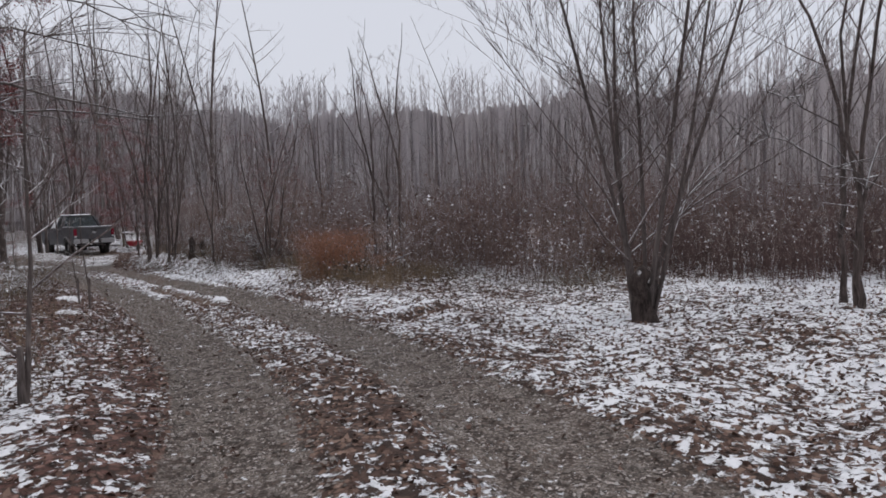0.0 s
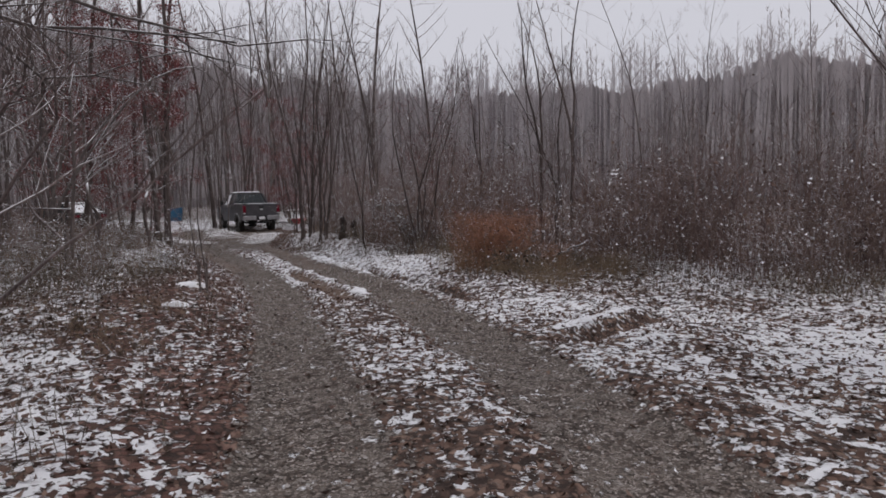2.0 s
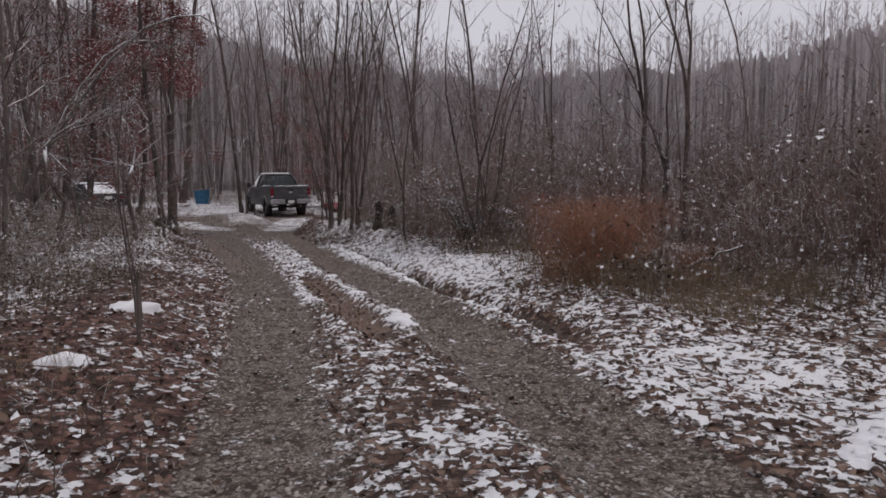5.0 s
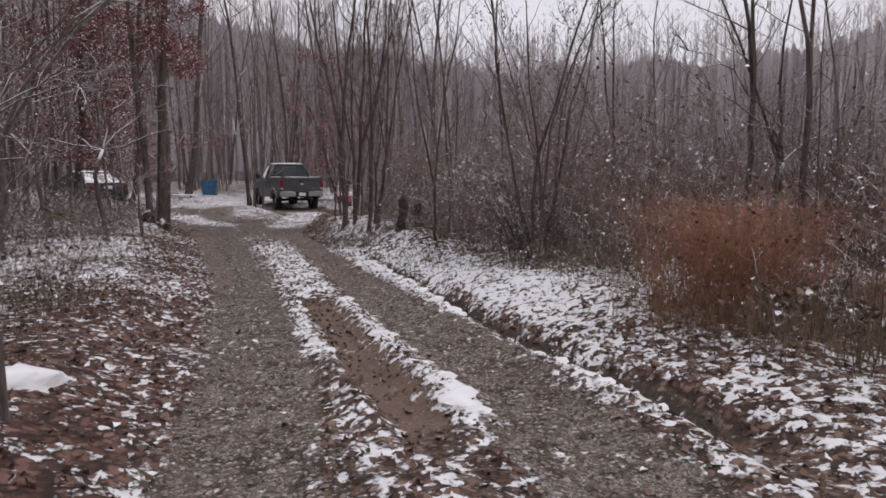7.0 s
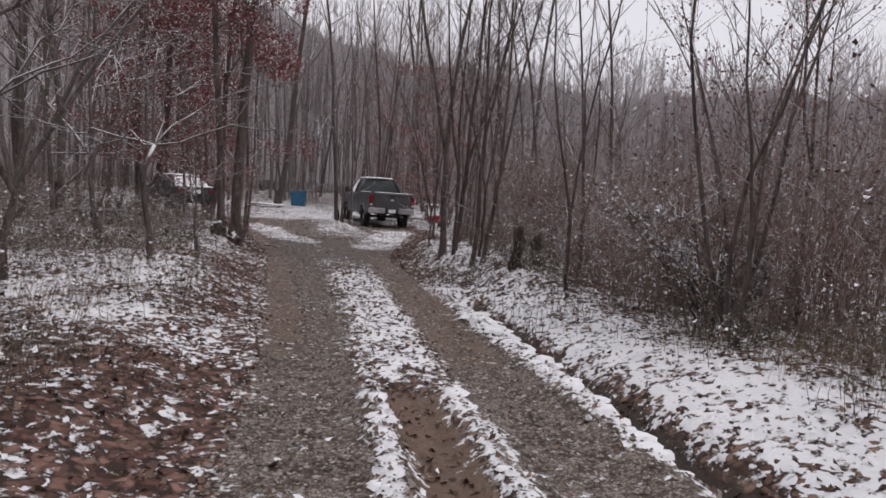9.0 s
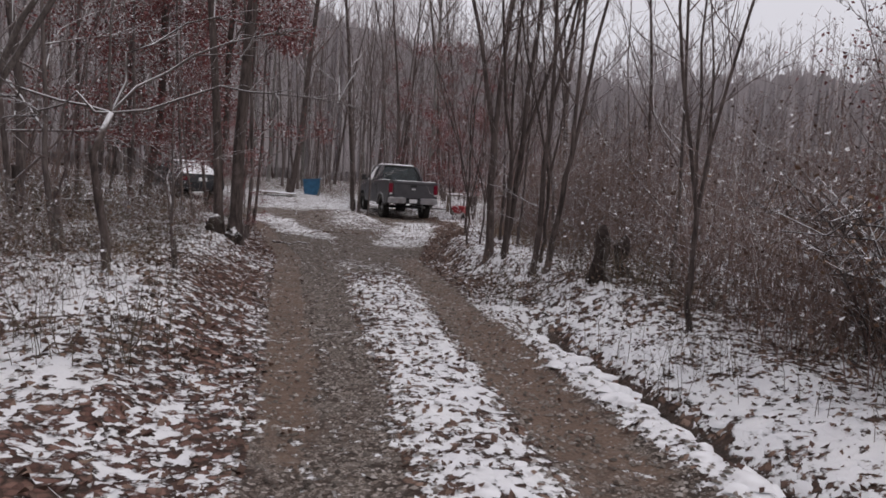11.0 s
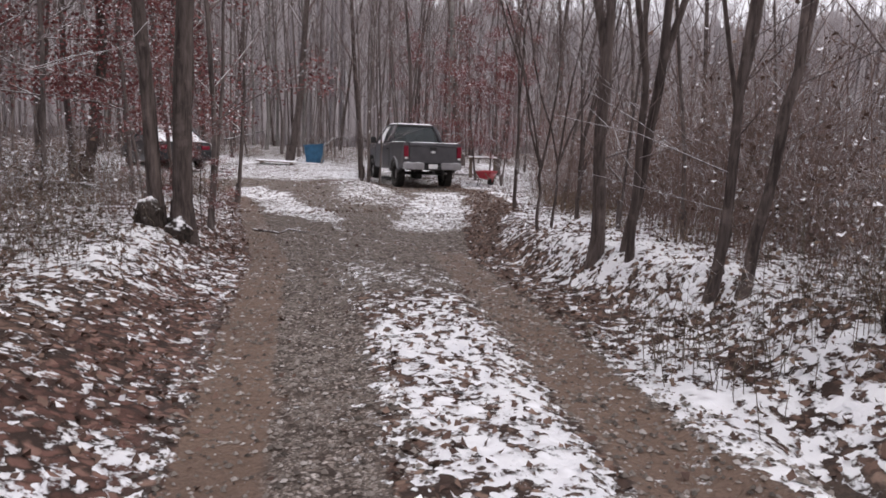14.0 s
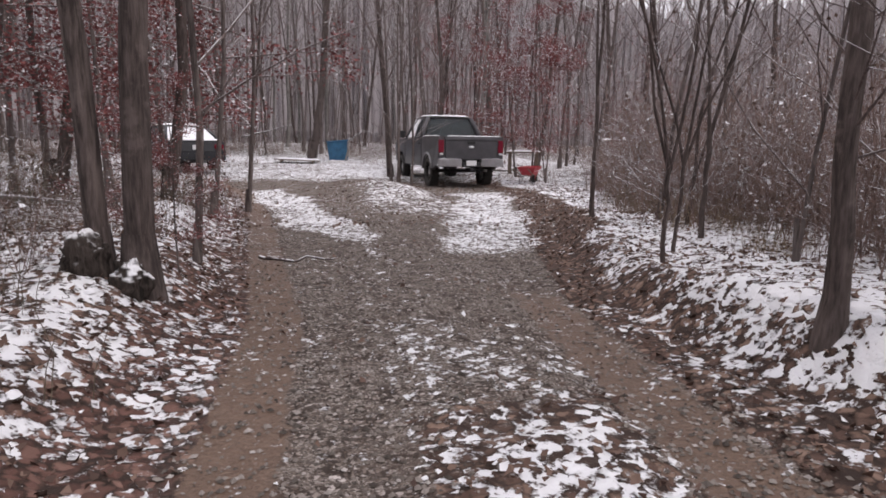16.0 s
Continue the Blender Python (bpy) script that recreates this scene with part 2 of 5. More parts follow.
# ---- mesh helpers ----
class Buf:
    """Vertices and faces of one mesh."""

    def __init__(self):
        self.v, self.f = [], []

    def tube(self, pts, radii, sides=4, cap=False):
        n0 = len(self.v)
        ref = Vector((0.31, 0.72, 0.62))
        for k, p in enumerate(pts):
            d = (pts[min(k + 1, len(pts) - 1)] - pts[max(k - 1, 0)]).normalized()
            u = d.cross(ref)
            if u.length < 1e-3:
                u = d.cross(Vector((1, 0, 0)))
            u.normalize()
            w = d.cross(u)
            for j in range(sides):
                a = 2 * math.pi * j / sides
                self.v.append(p + (u * math.cos(a) + w * math.sin(a)) * radii[k])
        for k in range(len(pts) - 1):
            for j in range(sides):
                a, b = n0 + k * sides + j, n0 + k * sides + (j + 1) % sides
                self.f.append((a, b, b + sides, a + sides))
        if cap:
            e = n0 + (len(pts) - 1) * sides
            self.f.append(tuple(range(e, e + sides)))
            self.f.append(tuple(range(n0 + sides - 1, n0 - 1, -1)))

    def leaf(self, p, size, rng):
        a, t = rng.uniform(0, 6.28), rng.uniform(-0.9, 0.9)
        u = Vector((math.cos(a), math.sin(a), t)).normalized() * size
        w = u.cross(Vector((rng.uniform(-1, 1), rng.uniform(-1, 1), 1)))
        w = w.normalized() * size * 0.42
        n = u.cross(w).normalized() * size * 0.22
        k = len(self.v)
        self.v += [p - u * 0.5, p - w * 0.9 + n, p + w * 0.9 + n, p + u * 0.6]
        self.f += [(k, k + 1, k + 2), (k + 1, k + 3, k + 2)]

    def lump(self, p, sx, sy, sz, rng, rings=3, sides=6):
        """An uneven rounded heap."""
        k = len(self.v)
        for i in range(rings):
            e = math.pi / 2 * i / rings
            for j in range(sides):
                a = 2 * math.pi * (j + 0.3 * i) / sides
                q = rng.uniform(0.8, 1.2)
                self.v.append(p + Vector((math.cos(a) * math.cos(e) * sx * q, math.sin(a) * math.cos(e) * sy * q, math.sin(e) * sz * q)))
        self.v.append(p + Vector((0, 0, sz)))
        for i in range(rings - 1):
            for j in range(sides):
                a, b = k + i * sides + j, k + i * sides + (j + 1) % sides
                self.f.append((a, b, b + sides, a + sides))
        top = k + rings * sides
        for j in range(sides):
            self.f.append((top - sides + j, top - sides + (j + 1) % sides, top))

    def mesh(self, name, material, smooth=True):
        me = bpy.data.meshes.new(name)
        me.from_pydata([tuple(v) for v in self.v], [], self.f)
        me.materials.append(material)
        if smooth:
            me.polygons.foreach_set("use_smooth", [True] * len(me.polygons))
        return me


def part(name, shape, material, parent=None, label=""):
    """One mesh object from a Buf or bmesh, under a thing or a part."""
    if isinstance(shape, Buf):
        me = shape.mesh(name, material)
    else:
        me = bpy.data.meshes.new(name)
        shape.to_mesh(me)
        shape.free()
        me.materials.append(material)
    ob = new(name, me)
    ob.parent = parent
    return tagged(ob, label)


def empty(name, m, label, category, group=""):
    ob = new(name)
    ob.matrix_world = m
    return tagged(ob, label, category, group)


# ---- terrain ----
def lattice(ix, iy, seed):
    h = (ix.astype(np.int64) * 374761393 + iy.astype(np.int64) * 668265263 + seed * 982451653) & 0x7FFFFFFF
    h = ((h ^ (h >> 13)) * 1274126177) & 0x7FFFFFFF
    return ((h ^ (h >> 16)) & 0xFFFF) / 65535.0


def vnoise(x, y, scale, seed=0):
    x, y = np.asarray(x, float) * scale + 1000, np.asarray(y, float) * scale + 1000
    ix, iy = np.floor(x), np.floor(y)
    fx, fy = x - ix, y - iy
    fx, fy = fx * fx * (3 - 2 * fx), fy * fy * (3 - 2 * fy)
    a, b = lattice(ix, iy, seed), lattice(ix + 1, iy, seed)
    c, d = lattice(ix, iy + 1, seed), lattice(ix + 1, iy + 1, seed)
    return (a * (1 - fx) + b * fx) * (1 - fy) + (c * (1 - fx) + d * fx) * fy - 0.5


# edges of the two wheel tracks, the ditch and the brush, as x along y
YS = [-30, 0, 2.4, 4, 7.5, 10, 12.5, 15, 17, 19, 22, 25, 29, 34, 40, 60]
TRACKS = {
    "a": [-26, -10.2, -8.95, -8.35, -7.40, -6.85, -6.45, -6.20, -6.10, -5.98, -5.75, -5.85, -5.95, -6.35, -7.6, -12],
    "b": [-24.8, -9.2, -8.05, -7.50, -6.70, -6.10, -5.75, -5.45, -5.30, -5.05, -4.90, -4.75, -4.55, -5.25, -6.3, -10.5],
    "c": [-24.0, -8.3, -7.15, -6.60, -5.75, -5.40, -5.05, -4.70, -4.42, -4.12, -3.75, -3.50, -2.60, -1.55, -1.0, -1.0],
    "d": [-22.8, -7.05, -6.25, -5.80, -4.98, -4.57, -4.40, -4.15, -3.90, -3.65, -3.30, -2.40, -1.00, 0.6, 1.0, 1.0],
    "ditch": [-19, -6.0, -5.2, -4.85, -4.45, -4.20, -3.95, -3.62, -3.45, -3.20, -2.9, -2.0, 0, 2, 3, 3],
    "brush": [9, 2.0, 0.7, 0.0, -1.3, -1.8, -2.0, -2.3, -2.2, -2.1, -1.6, -0.7, 0.9, 3.2, 6.5, 9],
    "left": [-31, -14.5, -12.8, -11.8, -10.2, -9.3, -8.8, -8.3, -8.0, -7.9, -7.6, -7.6, -8.2, -10, -14, -18],
}


def edge(name, y):
    return np.interp(y, YS, TRACKS[name])


def sstep(v, lo, hi):
    k = np.clip((v - lo) / (hi - lo), 0, 1)
    return k * k * (3 - 2 * k)


def band(x, a, b, soft=0.12):
    return sstep(x, a - soft, a + soft) * (1 - sstep(x, b - soft, b + soft))


def ground_z(x, y):
    x, y = np.asarray(x, float), np.asarray(y, float)
    z = -0.007 * np.clip(y - 4, 0, 32) + 0.045 * np.clip(y - 38, 0, 22)
    a, b, c, d = (edge(k, y) for k in "abcd")
    wob = vnoise(x, y, 0.9, 5) * 0.12
    z = z - 0.045 * band(x + wob, a, b, 0.25) - 0.055 * band(x + wob, c, d, 0.25)
    dit = edge("ditch", y) + vnoise(y, y * 0, 0.8, 9) * 0.15
    deep = sstep(y, 7.0, 9.0) * (1 - sstep(y, 16.2, 17.4))
    z = z - deep * 0.26 * np.exp(-(((x - dit) / 0.19) ** 2)) + deep * 0.07 * np.exp(-(((x - dit + 0.38) / 0.2) ** 2))
    # the hooked rut in the crown of the road
    rut = np.interp(y, [8.5, 10, 12.6], [-5.85, -5.72, -5.42])
    hook = sstep(y, 8.3, 9.2) * (1 - sstep(y, 12.3, 12.8))
    z = z - hook * 0.09 * np.exp(-(((x - rut) / 0.16) ** 4)) + hook * 0.05 * (np.exp(-(((x - rut - 0.28) / 0.1) ** 2)) + np.exp(-(((x - rut + 0.26) / 0.08) ** 2)))
    # a washed step beside the road near the start
    s = (y - 4.9) - 0.34 * (x + 5.2)
    z = z - 0.10 * np.exp(-((s + 0.16) / 0.16) ** 2) * band(x, -5.2, -3.3, 0.3) + 0.05 * np.exp(-((s - 0.1) / 0.14) ** 2) * band(x, -5.2, -3.3, 0.3)
    # the banks on both sides stand above the track
    z = z + np.interp(y, [0, 4, 8, 17, 22, 30, 38], [0, 0.07, 0.15, 0.25, 0.40, 0.36, 0]) * sstep(a - 0.1 - x, 0, 1.0)
    z = z + np.interp(y, [0, 5, 8, 14, 20, 24, 30, 36], [0, 0.02, 0.15, 0.2, 0.36, 0.26, 0.1, 0]) * sstep(x - np.where(y < 18, edge("ditch", y) + 0.22, d + 0.67 - 0.12 * np.clip(y - 18, 0, 3)), 0, np.interp(y, [15, 19], [0.9, 0.5]))
    # leaf heap beside the parked truck
    z = z + 0.30 * np.exp(-(((x + 2.9) / 1.0) ** 2 + ((y - 33.8) / 2.6) ** 2))
    off = 1 - band(x, a - 0.3, d + 0.6, 0.4)
    z = z + off * (vnoise(x, y, 0.35, 1) * 0.22 + vnoise(x, y, 1.6, 2) * 0.08)
    return z + vnoise(x, y, 5, 3) * 0.025 + vnoise(x, y, 11, 4) * 0.016


def gz(x, y):
    return float(ground_z(x, y))


def axis_lines(lo, hi, step, far):
    mid = list(np.arange(lo, hi, step))
    out, s = [], step
    v = lo
    left = []
    while v > -far:
        s *= 1.22
        v -= s
        left.append(v)
    v, s = hi, step
    while v < far:
        out.append(v)
        s *= 1.22
        v += s
    return np.array(left[::-1] + mid + out)


def snow_cover(x, y):
    a, b, c, d = (edge(k, y) for k in "abcd")
    br = edge("brush", y)
    patch = vnoise(x, y, 0.45, 21) * 0.55 + vnoise(x, y, 1.3, 22) * 0.5
    cover = 0.53 + patch * 0.8
    crown = band(x, b, c, 0.06)
    crown_s = np.interp(y, [-30, 2, 6, 9, 12, 14, 19.2, 20.2, 40], [0.44, 0.38, 0.30, 0.34, 0.46, 0.62, 0.64, 0.14, 0.14])
    cover = cover * (1 - crown) + crown * (crown_s + patch * 0.7)
    verge = band(x, d - 0.05, d + 0.55, 0.08) * sstep(y, 7, 9) * (1 - sstep(y, 18, 20))
    cover = np.maximum(cover, verge * (0.98 + patch * 0.5))
    far_side = band(x, d + 0.5, br + 1.5, 0.2)
    cover = np.maximum(cover, far_side * (0.56 + patch * 0.7))
    near_ditch = band(x, d + np.interp(y, [16, 19], [0.4, 0.75]), d + np.interp(y, [16, 19], [1.7, 3.2]), 0.3) * sstep(y, 8, 11) * (1 - sstep(y, 23, 25))
    cover = np.maximum(cover, near_ditch * (0.68 + patch * 0.6))
    bank = (1 - sstep(x, a - 1.0, a - 0.45)) * sstep(y, 13, 16) * (1 - sstep(y, 25, 28)) * (x > a - 3.2)
    cover = cover + 0.13 * bank
    rust = band(x, a - np.interp(y, [4, 7, 12, 15], [0.9, 1.8, 1.6, 0.7]), a - 0.02, 0.3)
    cover = cover * (1 - np.interp(y, [4, 6.5, 9, 11, 16], [0.25, 0.5, 0.5, 0.34, 0.25]) * rust)
    tracks = np.maximum(band(x, a, b, 0.1), band(x, c, d, 0.1))
    cover = cover * (1 - 0.86 * tracks)
    rut = np.interp(y, [8.5, 10, 12.6], [-5.85, -5.72, -5.42])
    hook = sstep(y, 8.0, 9.2) * (1 - sstep(y, 12.4, 12.9))
    lip = (np.exp(-(((x - rut - 0.29 + vnoise(x, y, 2.1, 41) * 0.14) / 0.12) ** 2)) + np.exp(-(((x - rut + 0.25 + vnoise(x, y, 2.4, 42) * 0.12) / 0.075) ** 2)) * sstep(y, 10.0, 10.4)) * (0.85 + vnoise(x, y, 4.0, 43) * 0.7)
    cover = np.maximum(cover, hook * np.clip(lip, 0, 1) * 1.25) * (1 - hook * np.exp(-(((x - rut) / 0.15) ** 4)))
    dit = edge("ditch", y) + vnoise(y, y * 0, 0.8, 9) * 0.15
    deep = sstep(y, 7.0, 9.0) * (1 - sstep(y, 16.2, 17.4))
    cover = cover * (1 - deep * np.exp(-(((x - dit) / (0.19 + vnoise(x, y, 2.5, 52) * 0.12)) ** 4)))
    # the fork and the yard beyond it
    soil = band(x, d - 0.1, d + 0.6, 0.2) * band(y, 17.9, 24.5, 0.8)
    cover = cover * (1 - 0.5 * soil)
    u = x + vnoise(x, y, 0.8, 31) * 0.45 + vnoise(x, y, 2.4, 32) * 0.30
    w = y + vnoise(x, y, 0.7, 33) * 1.0 + vnoise(x, y, 2.0, 34) * 0.5
    strip = band(u, np.interp(w, [25, 27, 30, 33, 36], [-4.6, -5.45, -5.7, -5.95, -6.3]), np.interp(w, [25, 27, 30, 33, 36], [-4.4, -4.3, -4.6, -5.0, -5.4]), 0.15) * band(w, 24.8, 35.2, 0.4)
    front = band(u, -3.2 + (w - 26.4) * 0.32, -1.8 + (w - 26.4) * 0.29, 0.18) * band(w, 24.6, 34.5, 0.5)
    isle = np.exp(-((((u + 2.75) / 1.1) ** 2 + ((w - 32.2) / 4.2) ** 2) ** 2))
    right_edge = np.interp(w, [21, 23.2, 27, 32.7, 40], [-2.75, -2.3, -0.6, 1.0, 2.2])
    side = sstep(u, right_edge - 0.12, right_edge + 0.12) * band(w, 21, 40, 0.8)
    yard = sstep(y, 20.5, 23.5) * (1 - sstep(y, 38, 41)) * band(x, a - 0.1, br + 1.0, 0.3)
    inside = np.maximum.reduce([0.66 * strip, 0.64 * front, 0.52 * isle, 0.72 * side]) + patch * 0.35
    cover = cover * (1 - yard) + yard * np.maximum(inside, 0.10 + patch * 0.2)
    cover = np.maximum(cover, (0.56 + patch * 0.6) * sstep(w, 37.5, 40) * (np.abs(x + 2.5) < 9))
    s = (y - 4.9) - 0.34 * (x + 5.2)
    step = band(x, -5.2, -3.3, 0.3)
    cover = np.maximum(cover, step * np.exp(-((s - 0.16) / 0.13) ** 2)) * (1 - step * np.exp(-((s + 0.14) / 0.14) ** 2))
    start = (1 - sstep(y, np.where(x < a, 4.0, 4.5), np.where(x < a, 6.0, 8.0))) * np.maximum(sstep(x, d + 0.3, d + 1.2), 1 - sstep(x, a - 0.9, a - 0.3))
    cover = cover + 0.15 * start * (x < br + 0.8)
    away = sstep(np.maximum(edge("left", y) - 1.5 - x, x - br - 1.0), 0, 5)
    cover = cover * (1 - 0.42 * away)
    cover = np.maximum(cover, (0.40 + patch * 0.5) * sstep(y, 40, 44) * (np.abs(x + 3) < 8)) * (1 - 0.35 * sstep(y, 46, 54))
    return np.clip(cover, 0, 1.3), tracks, rust


def build_ground():
    xs = axis_lines(-12.5, 3.0, 0.075, 420)
    ys = axis_lines(-3.0, 39.0, 0.085, 420)
    gx, gy = np.meshgrid(xs, ys)
    zz = ground_z(gx, gy)
    nx, ny = len(xs), len(ys)
    me = bpy.data.meshes.new("ground")
    co = np.stack([gx, gy, zz], -1).reshape(-1, 3)
    idx = np.arange(nx * ny).reshape(ny, nx)
    quads = np.stack([idx[:-1, :-1], idx[:-1, 1:], idx[1:, 1:], idx[1:, :-1]], -1).reshape(-1, 4)
    me.vertices.add(len(co))
    me.vertices.foreach_set("co", co.ravel())
    me.loops.add(quads.size)
    me.loops.foreach_set("vertex_index", quads.ravel())
    me.polygons.add(len(quads))
    me.polygons.foreach_set("loop_start", np.arange(0, quads.size, 4))
    me.polygons.foreach_set("use_smooth", np.ones(len(quads), bool))
    me.update(calc_edges=True)
    cover, tracks, rust = snow_cover(gx, gy)
    a, b, c, d = (edge(k, gy) for k in "abcd")
    crown = band(gx, b, c, 0.1)
    fork = band(gy, 20, 27, 1.0) * band(gx, a, d, 0.2)
    road = np.maximum(np.maximum(tracks, fork), crown * np.interp(gy, [0, 9, 20, 24], [0.35, 0.45, 0.4, 0.9]))
    mud = np.maximum(band(gx, a - 0.15, a + 0.35, 0.15) * sstep(gy, 12, 16), band(gx, c, d, 0.15) * sstep(gy, 11, 15) * (1 - sstep(gy, 21, 24)) * 0.85)
    rut = np.interp(gy, [8.5, 10, 12.6], [-5.85, -5.72, -5.42])
    mud = np.maximum(mud, np.exp(-(((gx - rut) / 0.2) ** 4)) * sstep(gy, 8.3, 9.2) * (1 - sstep(gy, 12.3, 12.8)))
    road = np.maximum(road, np.exp(-(((gx - rut) / 0.2) ** 4)) * sstep(gy, 8.3, 9.2) * (1 - sstep(gy, 12.3, 12.8)))
    dit = edge("ditch", gy) + vnoise(gy, gy * 0, 0.8, 9) * 0.15
    road = np.maximum(road, np.exp(-(((gx - dit) / 0.17) ** 4)) * sstep(gy, 7, 9) * (1 - sstep(gy, 16.2, 17.4)))
    wet = np.exp(-(((gx - dit) / 0.2) ** 4)) * sstep(gy, 7, 9) * (1 - sstep(gy, 16.2, 17.4))
    mud = np.maximum(mud, wet)
    for name, v in (("snow", cover), ("road", road), ("rust", rust), ("mud", mud), ("wet", wet)):
        at = me.attributes.new(name, "FLOAT", "POINT")
        at.data.foreach_set("value", np.asarray(v, np.float32).ravel())
    me.materials.append(GROUND)
    return tagged(new("ground", me), "snow-dusted leaf litter with a gravel track", "ground", kind="structure")


build_ground()


# ---- trees ----
def grow(buf, leaves, p, d, length, r, level, rng, o):
    """One limb and the limbs on it."""
    seg = (o["seg"], 4, 2, 1)[min(level, 3)]
    pts, rad = [p.copy()], [r]
    q, dd = p.copy(), d.normalized()
    for k in range(seg):
        dd = (dd + Vector((rng.gauss(0, 1), rng.gauss(0, 1), rng.gauss(0, 0.6) + (0.25 if level else 0.1))) * o["bend"] * (0.5 if level == 0 else 1)).normalized()
        q = q + dd * (length / seg)
        pts.append(q.copy())
        rad.append(max(r * (1 - (k + 1) / seg * (0.82 if level == 0 else 0.75)), 0.0022))
    buf[0 if level == 0 else 1].tube(pts, rad, (o["sides"], 4, 3, 3)[min(level, 3)])
    if leaves is not None and level >= o["leaf_level"]:
        for k in range(o["leaves"]):
            a = rng.randrange(1, len(pts))
            leaves.leaf(pts[a].lerp(pts[a - 1], rng.random()) + Vector((rng.gauss(0, 1), rng.gauss(0, 1), rng.gauss(-0.4, 0.8))) * 0.16, rng.uniform(*o.get("leaf_size", (0.05, 0.095))), rng)
    if level >= o["depth"]:
        return
    for k in range(o["kids"][level]):
        f = rng.uniform(o["start"] if level == 0 else 0.2, 0.97)
        i = min(int(f * seg), seg - 1)
        at = pts[i].lerp(pts[i + 1], f * seg - i)
        az = rng.uniform(0, 6.283)
        side = Vector((math.cos(az), math.sin(az), 0))
        rise = rng.uniform(*o["rise"])
        kd = side * math.cos(rise) + Vector((0, 0, 1)) * math.sin(rise)
        if level:
            kd = (kd * 0.75 + dd * 0.6).normalized()
        kl = length * rng.uniform(*o["len"]) * (1.15 - f * 0.75 if level == 0 else 0.9)
        grow(buf, leaves, at, kd, kl, max(rad[i] * rng.uniform(*o.get("thin", (0.3, 0.5))), 0.003), level + 1, rng, o)


BASE = dict(seg=7, bend=0.12, sides=6, depth=3, kids=(14, 4, 3), start=0.22, rise=(0.35, 1.05), len=(0.2, 0.38), leaf_level=2, leaves=0)


def tree_proto(seed, height, radius, leaf_mat=None, bark=BARK, stems=1, spread=0.25, label="", **over):
    rng = random.Random(seed)
    o = {**BASE, **over}
    trunk, crown = Buf(), Buf()
    leaves = Buf() if leaf_mat else None
    for s in range(stems):
        az = 6.283 * s / stems + rng.uniform(-0.4, 0.4)
        sp = 0.03 if stems == 1 else spread * rng.uniform(0.5, 1.2)
        base = Vector((math.cos(az), math.sin(az), 0)) * (0.0 if stems == 1 else radius * 1.6) + Vector((0, 0, -0.25))
        hh = height * rng.uniform(0.75, 1.0) if stems > 1 else height
        grow((trunk, crown), leaves, base, Vector((math.cos(az) * sp, math.sin(az) * sp, 1)), hh, radius * rng.uniform(0.7, 1.0), 0, rng, o)
        foot = [base + Vector((0, 0, 0)), base + Vector((0, 0, 0.28)), base + Vector((math.cos(az) * sp, math.sin(az) * sp, 1)) * 0.7]
        trunk.tube(foot, [radius * 1.55, radius * 1.15, radius * 0.85], o["sides"])
    ob = empty("bare_tree", Matrix(), label or "slender bare grey-brown tree with snow-dusted twigs", "tree", "bare woodland trees")
    part("trunk", trunk, bark, ob)
    part("crown", crown, TWIG, ob)
    if leaf_mat:
        part("dead_leaves", leaves, leaf_mat, ob, "clinging russet dead leaves")
    return ob


PROTOS = {
    "slim1": tree_proto(1, 11, 0.038, kids=(20, 4, 3), start=0.12, bend=0.15),
    "slim2": tree_proto(2, 12.5, 0.048, kids=(22, 4, 3), start=0.14, bend=0.14),
    "slim3": tree_proto(3, 9, 0.03, kids=(18, 4, 3), start=0.1, bend=0.17),
    "pole1": tree_proto(4, 15, 0.085, kids=(18, 4, 3), start=0.2, len=(0.14, 0.28), bend=0.14),
    "pole2": tree_proto(5, 16, 0.11, kids=(18, 4, 3), start=0.2, len=(0.13, 0.26), bark=BARK_DARK),
    "pale": tree_proto(6, 15, 0.13, kids=(14, 5, 3), start=0.4, bark=BARK_PALE, label="pale-barked bare tree with snow on one side"),
    "multi": tree_proto(7, 7.6, 0.042, stems=7, spread=0.14, kids=(15, 8, 6), start=0.14, rise=(0.45, 1.0), bend=0.10, len=(0.3, 0.5), thin=(0.3, 0.5), label="bare many-stemmed tree rising from one base"),
    "clump": tree_proto(8, 5.5, 0.028, LEAF_RUST, stems=4, spread=0.2, kids=(11, 5, 3), bend=0.14, leaves=2, leaf_size=(0.025, 0.05), label="many-stemmed tree with a few clinging dead leaves"),
    "beech": tree_proto(9, 10, 0.06, LEAF_RUST, kids=(22, 6, 3), start=0.14, rise=(0.05, 0.5), leaves=11, len=(0.2, 0.34), label="young tree hung with russet dead leaves"),
    "oak": tree_proto(10, 15, 0.155, LEAF_RUST, BARK_DARK, kids=(16, 6, 3), start=0.26, rise=(0.0, 0.6), leaves=17, len=(0.13, 0.24), bend=0.05, label="dark rough-barked oak with russet leaves"),
    "sap1": tree_proto(11, 3.2, 0.032, kids=(15, 5, 2), depth=3, start=0.14, rise=(0.1, 0.9), len=(0.35, 0.62), bend=0.17, thin=(0.45, 0.65), label="thin bare sapling with snow on its branches"),
    "sap2": tree_proto(12, 2.2, 0.014, kids=(8, 3, 0), depth=2, start=0.25, rise=(0.6, 1.2), len=(0.2, 0.4), label="thin bare sapling beside the track"),
}
USED = set()


